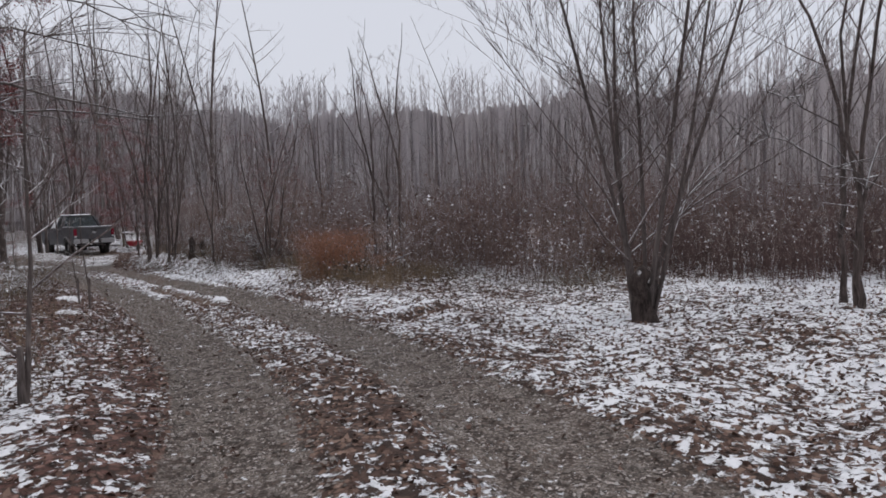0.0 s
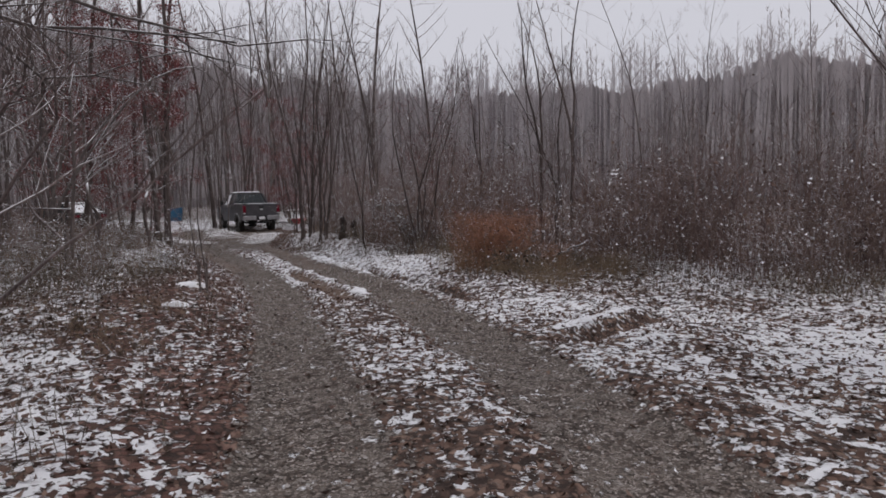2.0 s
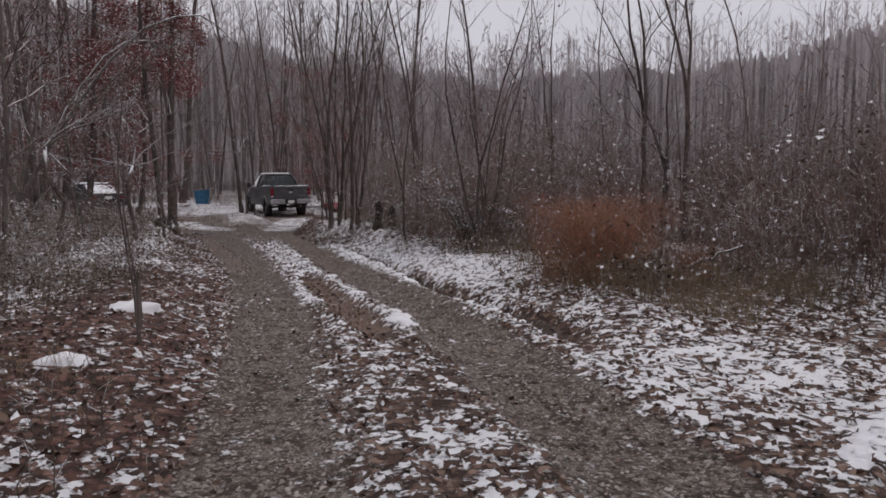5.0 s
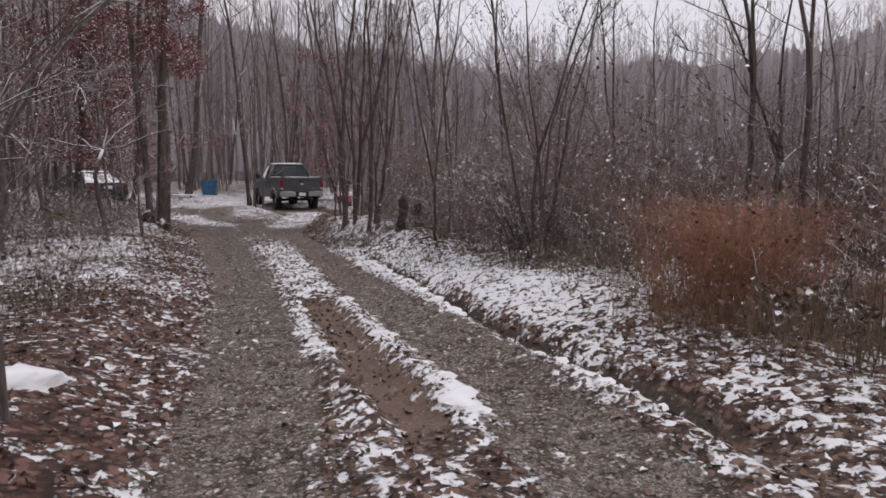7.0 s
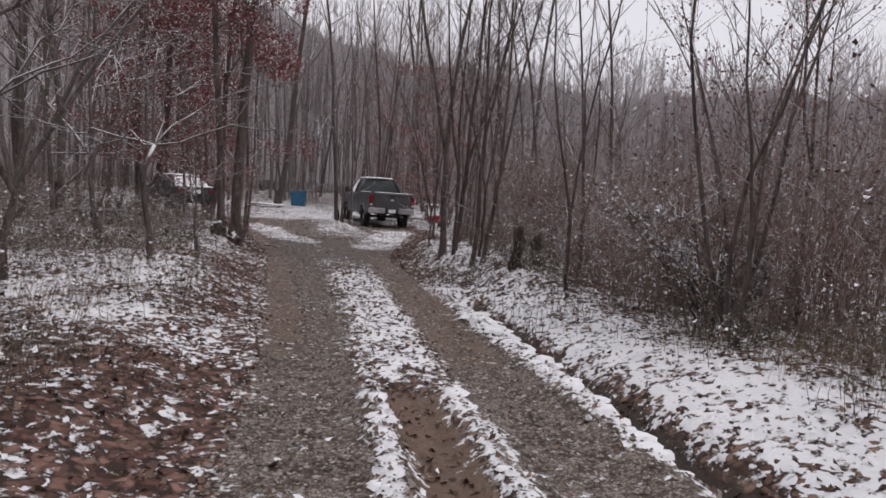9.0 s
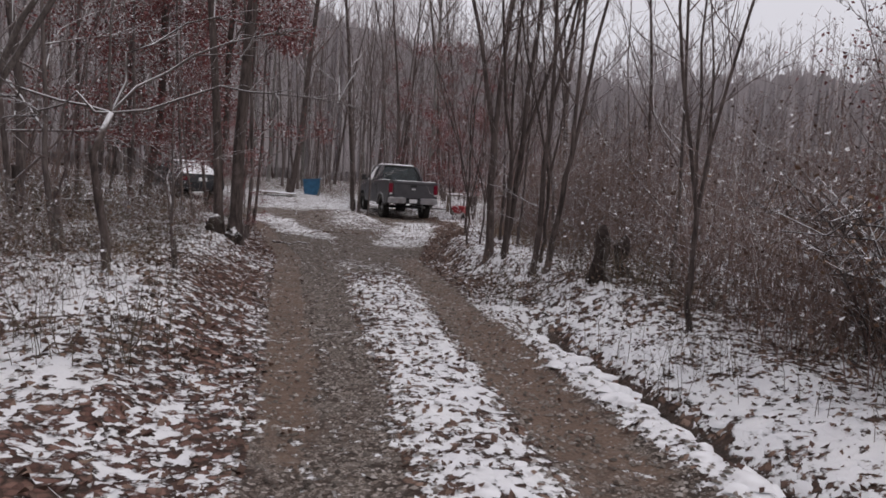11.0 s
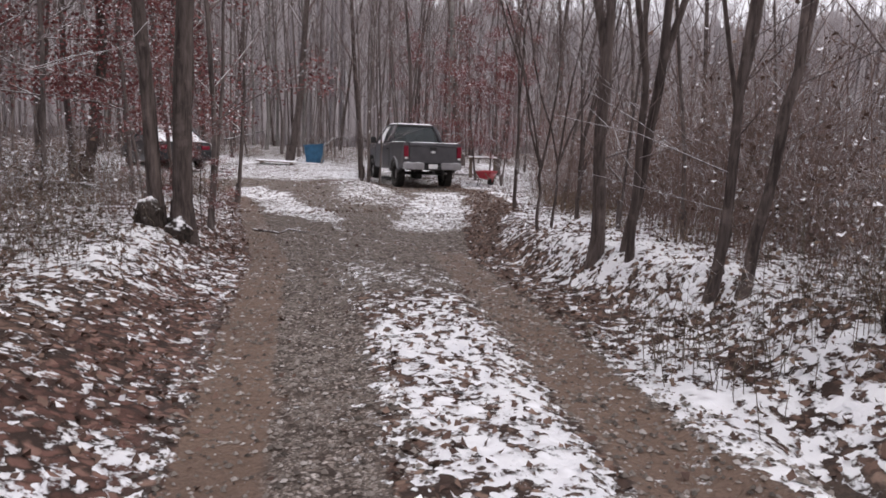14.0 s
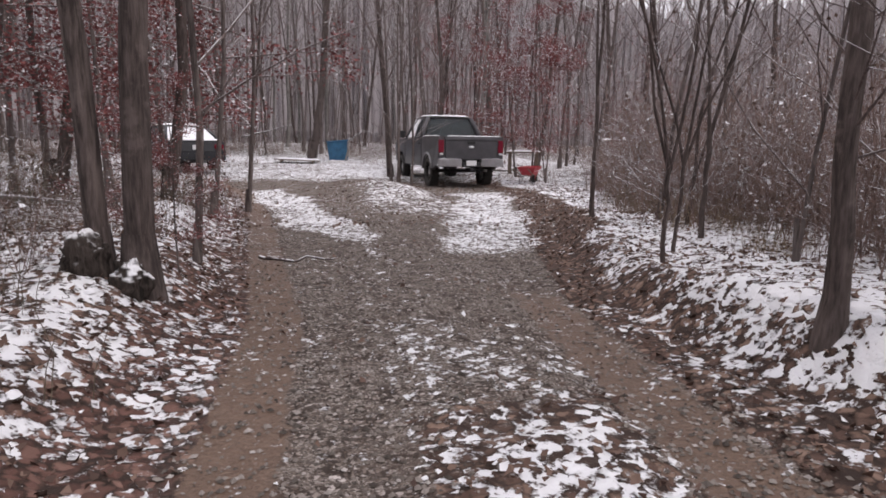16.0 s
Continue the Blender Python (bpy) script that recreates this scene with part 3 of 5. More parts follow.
def arching_sapling(x, y, height, seed, arms, thick=0.014):
    """A short stem whose long side branches bow over under snow. arms: (heading, reach, rise, droop)."""
    r = random.Random(seed)
    ob = empty("bent_sapling", pose(x, y, gz(x, y)), "bare sapling with long snow-lined branches bowing over", "tree", "bare woodland trees")
    stem = Buf()
    pts = [Vector((r.gauss(0, 0.03) * k, r.gauss(0, 0.03) * k, height * k / 4 - 0.1)) for k in range(5)]
    stem.tube(pts, [0.045, 0.038, 0.034, 0.03, 0.026], 7, True)
    part("trunk", stem, BARK_DARK, ob)
    for head, reach, rise, droop in arms:
        arm = Buf()
        a = radians(head)
        line = []
        for k in range(9):
            u = k / 8
            w = a + 0.25 * math.sin(u * 5 + seed)
            line.append(pts[-1] + Vector((math.cos(w) * reach * u, math.sin(w) * reach * u, rise * math.sin(u * 1.9) - droop * u * u)) + Vector((r.gauss(0, 0.045), r.gauss(0, 0.045), r.gauss(0, 0.045))) * (u > 0))
        arm.tube(line, [thick * (1 - 0.75 * k / 8) for k in range(9)], 5)
        for k in range(9):
            i = r.randrange(3, 8)
            d = (line[i] - line[i - 1]).normalized() + Vector((r.gauss(0, 0.5), r.gauss(0, 0.5), r.gauss(0.1, 0.4)))
            far = r.uniform(0.5, 1.1) * min(1.0, reach / 3)
            tip = line[i] + d * far * 0.9 - Vector((0, 0, 0.08))
            arm.tube([line[i], line[i] + d * far * 0.45, tip], [0.007, 0.005, 0.0025], 4)
            arm.tube([line[i] + d * far * 0.45, tip + Vector((r.gauss(0, 0.18), r.gauss(0, 0.18), r.gauss(0.08, 0.12)))], [0.004, 0.002], 3)
        part("branch", arm, SNOWY_TWIG, ob, "branch lined with snow")
    return ob


arching_sapling(-7.48, 17.05, 1.47, 1, ((25, 1.9, 0.95, 0.1), (5, 2.2, 0.35, 0.1), (60, 1.8, 1.2, 0.1), (185, 1.0, 0.15, 0.55), (170, 1.6, 0.1, -0.1), (100, 0.6, 1.4, 0.0)))
arching_sapling(-9.5, 19.2, 0.9, 3, ((2, 5.0, 4.6, 0.65), (-4, 3.4, 3.7, 0.5), (150, 1.4, 2.8, 0.3), (60, 1.6, 3.2, 0.1)), 0.04)
arching_sapling(-11.0, 4.9, 2.3, 4, ((-8, 3.4, 0.5, 0.3), (-2, 3.0, 1.15, 0.3), (-15, 2.8, 0.25, 0.1), (6, 3.6, 1.7, 0.4), (-40, 2.6, 1.3, 0.2), (15, 2.6, 0.15, 0.1), (30, 3.0, 2.3, 0.3), (-25, 3.0, 2.1, 0.4)), 0.022)
arching_sapling(-10.4, 11.8, 1.9, 2, ((12, 2.6, 2.2, 0.8), (35, 2.0, 1.5, 0.5), (80, 1.5, 1.9, 0.1), (-30, 1.8, 0.4, 0.9)))
arching_sapling(-8.6, 15.6, 1.8, 6, ((10, 1.8, 0.9, 0.2), (40, 1.6, 1.3, 0.1), (-20, 1.6, 0.6, 0.3)))
arching_sapling(0.4, 11.65, 1.3, 7, ((180, 1.9, 0.9, 0.1), (205, 1.6, 0.5, 0.0), (160, 1.4, 1.3, -0.2), (-10, 2.2, 0.7, 0.2), (20, 1.4, 1.5, 0.0)))
arching_sapling(-1.45, 0.3, 1.5, 8, ((175, 1.8, 1.1, 0.0), (150, 1.9, 0.7, 0.1), (200, 1.6, 0.3, 0.0), (-10, 2.0, 1.2, 0.1)))


def forked_tree(x, y, radius, fork, height, lean, leaders, seed, spread=0.16, bark=BARK_DARK):
    """A trunk that divides at one height into slender leaders. lean: sideways run per metre of height."""
    r = random.Random(seed)
    o = {**BASE, "kids": (9, 4, 3), "start": 0.12, "rise": (0.45, 1.05), "len": (0.2, 0.4), "bend": 0.19, "sides": 7}
    ob = empty("forked_tree", pose(x, y, gz(x, y)), "dark young tree forking into slender snow-flecked leaders", "tree", "bare woodland trees")
    trunk, crown = Buf(), Buf()
    up = Vector((lean[0], lean[1], 1))
    pts = [up * (fork * k / 6) + Vector((r.gauss(0, 0.012), r.gauss(0, 0.012), 0)) - Vector((0, 0, 0.15)) for k in range(7)]
    trunk.tube(pts + [pts[-1] + up * 0.10], [radius * q for q in (1.7, 1.15, 1.03, 0.97, 0.92, 0.98, 0.85, 0.2)], 10)
    for k in range(leaders):
        az = 6.283 * k / leaders + r.uniform(-0.5, 0.5)
        d = (up + Vector((math.cos(az), math.sin(az), 0)) * spread * r.uniform(0.6, 1.3)).normalized()
        grow((trunk, crown), None, pts[-1] - up * 0.06, d, (height - fork) * r.uniform(0.8, 1.0), radius * r.uniform(0.68, 0.85), 0, r, o)
    for k in range(5):
        az, f = r.uniform(0, 6.283), r.uniform(0.35, 0.95)
        grow((crown, crown), None, pts[0].lerp(pts[-1], f), Vector((math.cos(az), math.sin(az), r.uniform(0.3, 1.0))), r.uniform(0.5, 1.3), radius * 0.16, 2, r, {**o, "depth": 3})
    part("trunk", trunk, bark, ob)
    part("crown", crown, TWIG, ob)
    return ob


for x, y, radius, fork, height, lean, leaders in (
        (-2.80, 19.93, 0.056, 1.95, 8.5, (-0.02, 0.0), 2), (-2.66, 19.70, 0.042, 1.75, 7.5, (0.05, -0.14), 2), (-2.72, 19.50, 0.03, 1.7, 7.0, (-0.02, -0.03), 2),
        (-2.80, 18.40, 0.034, 2.3, 7.0, (0.03, -0.05), 2), (-2.70, 18.24, 0.036, 1.6, 7.0, (0.12, -0.06), 2), (-2.62, 18.52, 0.022, 1.3, 6.0, (0.05, 0.05), 2),
        (-2.38, 22.10, 0.020, 0.95, 5.0, (-0.03, 0.0), 3), (-1.40, 23.00, 0.026, 1.2, 6.0, (0.03, 0.0), 2), (-0.85, 24.0, 0.026, 0.8, 6.0, (0.06, 0.0), 2),
        (-1.95, 22.6, 0.018, 1.0, 4.5, (0.04, 0.02), 3), (-1.1, 25.9, 0.03, 2.0, 7.0, (0.0, 0.0), 2), (-2.25, 13.25, 0.034, 0.35, 5.8, (0.03, 0.0), 3), (-2.38, 12.95, 0.024, 0.9, 5.0, (0.05, -0.02), 2),
        (-2.70, 15.45, 0.024, 1.2, 5.6, (0.0, 0.0), 2), (0.12, 11.85, 0.040, 2.2, 6.5, (0.0, 0.0), 2), (0.42, 11.70, 0.028, 1.4, 5.6, (0.03, 0.0), 2), (0.74, 11.55, 0.042, 2.4, 6.8, (0.02, 0.0), 2),
        (0.85, 15.4, 0.032, 2.0, 6.5, (0.0, 0.0), 2), (-1.55, 0.25, 0.034, 1.6, 6.5, (0.02, 0.0), 2), (-1.15, 0.55, 0.036, 2.0, 7.0, (0.03, 0.0), 2), (-2.0, 16.4, 0.024, 1.1, 5.5, (0.05, 0.0), 2)):
    forked_tree(x, y, radius, fork, height, lean, leaders, int(1000 + 37 * y + 11 * x), 0.22 if fork < 0.6 else 0.16)


def plant(kind, x, y, scale=1.0, turn=None, lean=(0, 0), rng=random):
    m = pose(x, y, gz(x, y), lean[0], lean[1], rng.uniform(0, 360) if turn is None else turn) @ Matrix.Scale(scale, 4)
    ob = PROTOS[kind]
    if kind not in USED:
        USED.add(kind)
        ob.matrix_world = m
        return ob
    c = copy_thing(ob, m)
    c.matrix_world = m
    return c


rng = random.Random(44)
plant("multi", -3.2, 2.2, 1.0, 20)
plant("sap1", -9.6, 3.4, 0.9, 40)
plant("sap2", -7.74, 8.5)
plant("sap2", -7.7, 9.2, 0.9)
plant("oak", -6.70, 22.0, 0.60, 30, (0, -3))
plant("oak", -6.44, 21.95, 0.8, 200, (0, -2))
plant("beech", -6.4, 27.2, 0.85, 10)
plant("beech", -7.6, 26.5, 0.8, 70)
plant("beech", -7.3, 25.7, 0.55, 150)
plant("beech", -6.3, 22.7, 0.16, 220)
plant("beech", -6.5, 22.9, 0.2, 120)
plant("beech", -6.0, 29.6, 0.9, 20)
plant("beech", -7.2, 29.0, 0.9, 95)
plant("beech", -8.4, 24.6, 0.8, 45)
plant("beech", -9.3, 27.5, 0.9, 300)
plant("beech", 2.9, 39.6, 0.8, 80)
plant("beech", 3.5, 38.3, 0.6, 130)
plant("slim2", -6.25, 23.5, 0.8, 10)
plant("pole2", -7.05, 27.6, 0.9, 50)
plant("sap1", -6.95, 17.42, 0.62)
for x, y, k in ((-9.4, 21.7, "pole1"), (-10.8, 24.9, "pole2"), (-10.0, 30.5, "pole1"), (-8.6, 28.0, "pole2"), (-3.75, 48.4, "pole2"), (-6.5, 49.5, "pole1"), (-9.2, 46.5, "pole2"), (-8.0, 51.0, "pole2")):
    plant(k, x, y, 1.7 if y == 48.4 else 1.05, rng=rng)
for x, y, k in ((-9.2, 13.5, 1.7), (-8.4, 19.5, 1.6), (-10.4, 9.5, 1.8), (-9.4, 21.5, 1.9), (-12.2, 7.0, 1.9)):
    plant("sap1", x, y, k, rng=rng)
plant("clump", -1.5, 14.0, 0.9)
for x, y, k, s in ((-1.7, 21.4, "slim3", 0.75), (-1.4, 20.6, "slim1", 0.7), (-1.3, 17.6, "slim3", 0.9), (-0.6, 25.0, "slim1", 0.9),
                  (-1.6, 39.9, "pole2", 1.0), (-1.75, 37.4, "slim2", 0.8), (-1.9, 36.9, "slim2", 0.7), (-1.62, 36.2, "slim2", 0.75), (-1.85, 38.3, "pole1", 0.7), (-1.5, 38.9, "pole1", 0.8), (2.7, 43, "pale", 1.1), (1.6, 44, "pole2", 1), (3.9, 39.3, "beech", 0.7), (3.2, 38.9, "beech", 0.75)):
    plant(k, x, y, s, rng=rng)


def scrub(x, y):
    """True on the open, low-grown side of the track."""
    return x > -6.2 + (y - 5.8) * 0.4


taken = []
for k in range(16):
    x, y = rng.uniform(-16, -10.3), rng.uniform(8, 26)
    taken.append((x, y))
    plant(rng.choice(["pole1", "pole2", "slim2"]), x, y, rng.uniform(0.85, 1.1), None, (rng.uniform(-3, 3), rng.uniform(-3, 3)), rng)
woods = ["slim1", "slim2", "slim3", "pole1", "pole2", "slim2", "pole1"]
count = 0
while count < 190:
    x, y = rng.uniform(-26, 24), rng.uniform(5, 62)
    l, b = edge("left", y), edge("brush", y)
    if l - 0.2 < x < b + 0.4 and not y > 49:
        continue
    if x > 0 and y < 14 and rng.random() < 0.55:
        continue
    if y < 45 and -2 < x < 3 and y > 30:
        continue
    if -11 < x < -1 and 40 < y < 50:
        continue
    if any((x - u) ** 2 + (y - w) ** 2 < 0.7 for u, w in taken):
        continue
    taken.append((x, y))
    right = x > b - 1
    kind = rng.choice(["slim1", "slim2", "slim3", "slim3"] if right and y < 40 else woods)
    if not right and rng.random() < 0.05:
        kind = "beech"
    if right and rng.random() < 0.06:
        kind = "clump"
    low = scrub(x, y)
    plant("slim3" if low and rng.random() < 0.5 else kind, x, y, rng.uniform(0.42, 0.66) * (1.0 if y < 14 else 1.25) if low else rng.uniform(0.75, 1.1), None, (rng.uniform(-4, 4), rng.uniform(-4, 4)), rng)
    count += 1


for k in range(60):
    x, y = rng.uniform(-17, 12), rng.uniform(50, 80)
    plant(rng.choice(["pole1", "pole2", "slim2", "pole1", "pale"]), x, y, rng.uniform(0.85, 1.25), None, (rng.uniform(-3, 3), rng.uniform(-3, 3)), rng)


for k in range(34):
    x, y = (rng.uniform(4, 15), rng.uniform(37, 62)) if k < 20 else (rng.uniform(-22, -11), rng.uniform(30, 52))
    plant(rng.choice(["pole1", "pole2", "slim2"]), x, y, rng.uniform(1.0, 1.3), None, (rng.uniform(-3, 3), rng.uniform(-3, 3)), rng)


# ---- far woods ----
def far_woods():
    r = random.Random(9)
    buf = Buf()
    n = 0
    while n < 1000:
        a, dist = r.uniform(0, 6.283), 34 + 52 * r.random() ** 0.6
        x, y = -4 + math.cos(a) * dist, 14 + math.sin(a) * dist
        n += 1
        z = gz(x, y) - 0.2
        h = r.uniform(0.75, 1.1) * (1.0 + 0.17 * dist if scrub(x, y) else 17 + 0.06 * dist)
        lean = Vector((r.gauss(0, 0.04), r.gauss(0, 0.04), 1))
        base = Vector((x, y, z))
        tip = base + lean * h
        bow = Vector((r.gauss(0, 0.25), r.gauss(0, 0.25), 0))
        buf.tube([base, base.lerp(tip, 0.3) + bow * 0.6, base.lerp(tip, 0.6) + bow, tip], [r.uniform(0.05, 0.13), 0.06, 0.035, 0.008], 3)
        for k in range(30):
            f = r.uniform(0.15, 0.98)
            p = base.lerp(tip, f)
            b = r.uniform(0, 6.283)
            ln = h * r.uniform(0.1, 0.22) * (1.25 - f)
            mid = p + Vector((math.cos(b) * 0.6, math.sin(b) * 0.6, 0.7)) * ln
            end = mid + Vector((math.cos(b + r.uniform(-0.6, 0.6)) * 0.5, math.sin(b) * 0.5, 0.9)) * ln * 0.8
            buf.tube([p, mid, end] if k % 3 == 0 else [p, mid.lerp(end, 0.6)], [0.022, 0.012, 0.005] if k % 3 == 0 else [0.018, 0.006], 3)
    for k in range(5500):
        a, dist = r.uniform(0, 6.283), 22 + 55 * r.random()
        x, y = -3 + math.cos(a) * dist, 16 + math.sin(a) * dist
        if y < 56 and edge("left", y) - 2 < x < edge("brush", y) + 2:
            continue
        h = r.uniform(0.8, 3.2)
        p = Vector((x, y, gz(x, y) - 0.1))
        q = p + Vector((r.gauss(0, 0.25), r.gauss(0, 0.25), 1)) * h
        buf.tube([p, q], [0.022, 0.006], 3)
        for j in range(3):
            u = p.lerp(q, r.uniform(0.3, 0.95))
            buf.tube([u, u + Vector((r.gauss(0, 0.5), r.gauss(0, 0.5), r.uniform(0.1, 0.8))) * h * 0.35], [0.010, 0.004], 3)
    return tagged(part("far_woods", buf, FAR_WOOD_HAZED), "distant bare woodland, bark colour paled for haze, under overcast sky", "woods", kind="stuff")



def backdrop():
    """The closed wall of woodland in the distance, with an uneven skyline."""
    r = random.Random(3)
    buf = Buf()
    n = 2600
    for k in range(n):
        a0 = 6.2832 * k / n
        dist = 90 + 4 * math.sin(a0 * 9) + r.uniform(-1, 1)
        x, y = -4 + math.cos(a0) * dist, 14 + math.sin(a0) * dist
        side = float(sstep(np.array(-x), -30, 4))
        h = 17.6 + 8.0 * side + 0.8 * math.sin(a0 * 17) + 0.5 * math.sin(a0 * 41 + 1) + r.uniform(-0.9, 0.9)
        buf.v += [Vector((x, y, -3)), Vector((x, y, 4)), Vector((x, y, h))]
        i, j = 3 * k, 3 * ((k + 1) % n)
        buf.f += [(i, j, j + 1, i + 1), (i + 1, j + 1, j + 2, i + 2)]
    for k in range(2100):
        a0 = r.uniform(-1.1, 3.4)
        dist = 74 + 14 * r.random()
        x, y = -4 + math.cos(a0) * dist, 14 + math.sin(a0) * dist
        side = float(sstep(np.array(-x), -30, 4))
        top = 18.0 + 4.0 * r.random() ** 1.6 + 0.8 * math.sin(a0 * 29) + side * 9.5
        t = Vector((-math.sin(a0), math.cos(a0), 0))
        foot, lean = Vector((x, y, 2)), t * r.gauss(0, 0.5)
        i = len(buf.v)
        buf.v += [foot - t * 0.12, foot + t * 0.12, foot + lean + Vector((0, 0, top - 2))]
        buf.f += [(i, i + 1, i + 2)]
        for j in range(26):
            f = r.uniform(0.62, 0.98)
            p = foot.lerp(foot + lean + Vector((0, 0, top - 2)), f)
            q = p + t * r.gauss(0, 2.8) * (1.12 - f) + Vector((0, 0, r.uniform(0.3, 1.9) * (1.2 - f * 0.5)))
            w = r.uniform(0.02, 0.05)
            i = len(buf.v)
            buf.v += [p - t * w, p + t * w, q]
            buf.f += [(i, i + 1, i + 2)]
    # aerial haze is painted into these pale grey base colours
    m = Mat("haze_tinted_woods")
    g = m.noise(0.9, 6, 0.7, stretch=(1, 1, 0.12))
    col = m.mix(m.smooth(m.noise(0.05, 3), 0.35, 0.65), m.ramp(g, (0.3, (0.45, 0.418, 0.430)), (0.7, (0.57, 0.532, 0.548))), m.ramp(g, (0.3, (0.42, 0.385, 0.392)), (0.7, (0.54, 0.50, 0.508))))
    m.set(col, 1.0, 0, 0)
    return tagged(part("backdrop", buf, m.m), "wall of distant winter woods, coloured pale grey-brown for haze", "woods", kind="stuff")


far_woods()
backdrop()


# ---- undergrowth ----
def shrub_proto(seed, height, width, stems, stem_mat, leaf_mat, nleaf, name, label, category, arch=0.35, thick=0.006, twigs=6):
    r = random.Random(seed)
    wood, leaves = Buf(), Buf()
    for s in range(stems):
        a, d = r.uniform(0, 6.283), width * math.sqrt(r.random()) * 0.5
        p = Vector((math.cos(a) * d, math.sin(a) * d, -0.1))
        h = height * r.uniform(0.45, 1.0)
        az = r.uniform(0, 6.283)
        out = Vector((math.cos(az), math.sin(az), 0)) * arch * h
        pts = [p, p + out * 0.15 + Vector((0, 0, h * 0.4)), p + out * 0.5 + Vector((0, 0, h * 0.8)), p + out + Vector((0, 0, h * (1.0 - 0.25 * arch)))]
        pts = [q + Vector((r.gauss(0, 0.03), r.gauss(0, 0.03), 0)) * h for q in pts]
        wood.tube(pts, [thick, thick * 0.85, thick * 0.6, thick * 0.3], 3)
        for k in range(twigs):
            i = r.randrange(0, 3)
            q = pts[i].lerp(pts[i + 1], r.random())
            b = r.uniform(0, 6.283)
            e = q + Vector((math.cos(b), math.sin(b), r.uniform(0.1, 1.2))) * h * r.uniform(0.1, 0.25)
            wood.tube([q, e], [thick * 0.5, thick * 0.25], 3)
            if r.random() < nleaf:
                leaves.leaf(e, r.uniform(0.03, 0.065), r)
            if r.random() < nleaf * 0.6:
                leaves.leaf(q.lerp(e, 0.6), r.uniform(0.025, 0.055), r)
    ob = empty(name, Matrix(), label, category, "undergrowth along the track")
    part("thicket", wood, stem_mat, ob)
    if leaves.f:
        part("foliage", leaves, leaf_mat, ob)
    return ob


SHRUBS = {
    "bramble1": shrub_proto(21, 2.5, 1.9, 38, BRUSH, LEAF_SHRUB, 0.32, "bramble_shrub", "tangled bare brown bramble shrub flecked with snow", "shrub"),
    "bramble2": shrub_proto(22, 1.9, 1.7, 36, BRUSH, LEAF_SHRUB, 0.3, "bramble_shrub", "tangled bare brown bramble shrub flecked with snow", "shrub", arch=0.5),
    "red": shrub_proto(29, 2.2, 1.9, 40, BRUSH_RED, LEAF_SHRUB, 0.35, "bramble_shrub", "dense reddish-brown bramble shrub flecked with snow", "shrub", arch=0.4),
    "bramble3": shrub_proto(23, 2.9, 1.8, 34, BRUSH, LEAF_SHRUB, 0.2, "bramble_shrub", "tall thicket of thin bare brown stems", "shrub", arch=0.2),
    "low": shrub_proto(24, 1.05, 1.6, 36, WEED, LEAF_BROWN, 0.5, "weed_clump", "low clump of dry brown weeds with snow", "weeds", thick=0.003, twigs=4),
    "thin": shrub_proto(27, 0.75, 1.3, 18, WEED, LEAF_BROWN, 0.6, "weed_stalk_clump", "sparse dry weed stalks flecked with snow", "weeds", thick=0.0035, twigs=4),
    "sprig": shrub_proto(28, 1.5, 1.4, 26, BRUSH, LEAF_SHRUB, 0.4, "brush_clump", "knee-high tangle of bare brush with snow flecks", "shrub", thick=0.004, twigs=6, arch=0.45),
    "beech": shrub_proto(31, 1.75, 0.3, 12, BARK_DARK, LEAF_TAN, 0.95, "beech_sapling", "low spreading sapling holding tan leaves dusted with snow", "sapling", arch=0.75, thick=0.012, twigs=30),
    "straw": shrub_proto(25, 0.6, 1.0, 90, STRAW, LEAF_BROWN, 0.1, "dry_grass_tuft", "pale dry grass tuft among leaf litter", "grass", thick=0.0025, twigs=1),
    "rust": shrub_proto(26, 1.6, 1.25, 380, RUST_STEM, LEAF_RUST, 0.15, "rust_grass_clump", "arching clump of rust-red dead grass", "grass", arch=0.62, thick=0.0028, twigs=2),
}


def shrub(kind, x, y, scale=1.0, r=random, tall=1.0):
    m = pose(x, y, gz(x, y), 0, 0, r.uniform(0, 360)) @ Matrix.Diagonal((scale, scale, scale * tall, 1))
    ob = SHRUBS[kind]
    if ob.name not in USED:
        USED.add(ob.name)
        ob.matrix_world = m
        return ob
    c = copy_thing(ob, m)
    c.matrix_world = m
    return c


r2 = random.Random(5)
for x, y, s in ((-2.88, 9.7, 0.82), (-2.55, 9.5, 0.76), (-2.35, 9.85, 0.66), (-2.1, 8.75, 0.36)):
    shrub("rust", x, y, s, r2)
for x, y in ((-3.0, 10.3), (-2.6, 10.9), (-2.3, 11.6), (-2.7, 11.9), (-1.9, 12.2), (-2.0, 7.6), (-3.2, 7.4)):
    shrub("straw", x, y, 0.75, r2)
for x, y in ((-2.95, 8.75), (-2.75, 8.35), (-3.1, 9.3), (-2.6, 7.9), (-3.25, 9.8)):
    shrub("straw", x, y, 1.0, r2)
for k in range(18):
    shrub("straw", r2.uniform(-3.2, -1.3), r2.uniform(7.3, 9.2), r2.uniform(0.5, 0.9), r2)
for x, y in ((-3.0, 8.9), (-2.85, 8.4), (-3.15, 9.5)):
    shrub("thin", x, y, 1.25, r2)
for k in range(125):
    y = r2.uniform(-1, 44)
    x = edge("brush", y) + 0.5 + 5.5 * r2.random() ** 1.6
    shrub(r2.choice(["red", "red", "red", "bramble3"] if y < 13 else ["bramble1", "bramble2", "bramble3"]), x, y, r2.uniform(0.75, 1.15), r2)
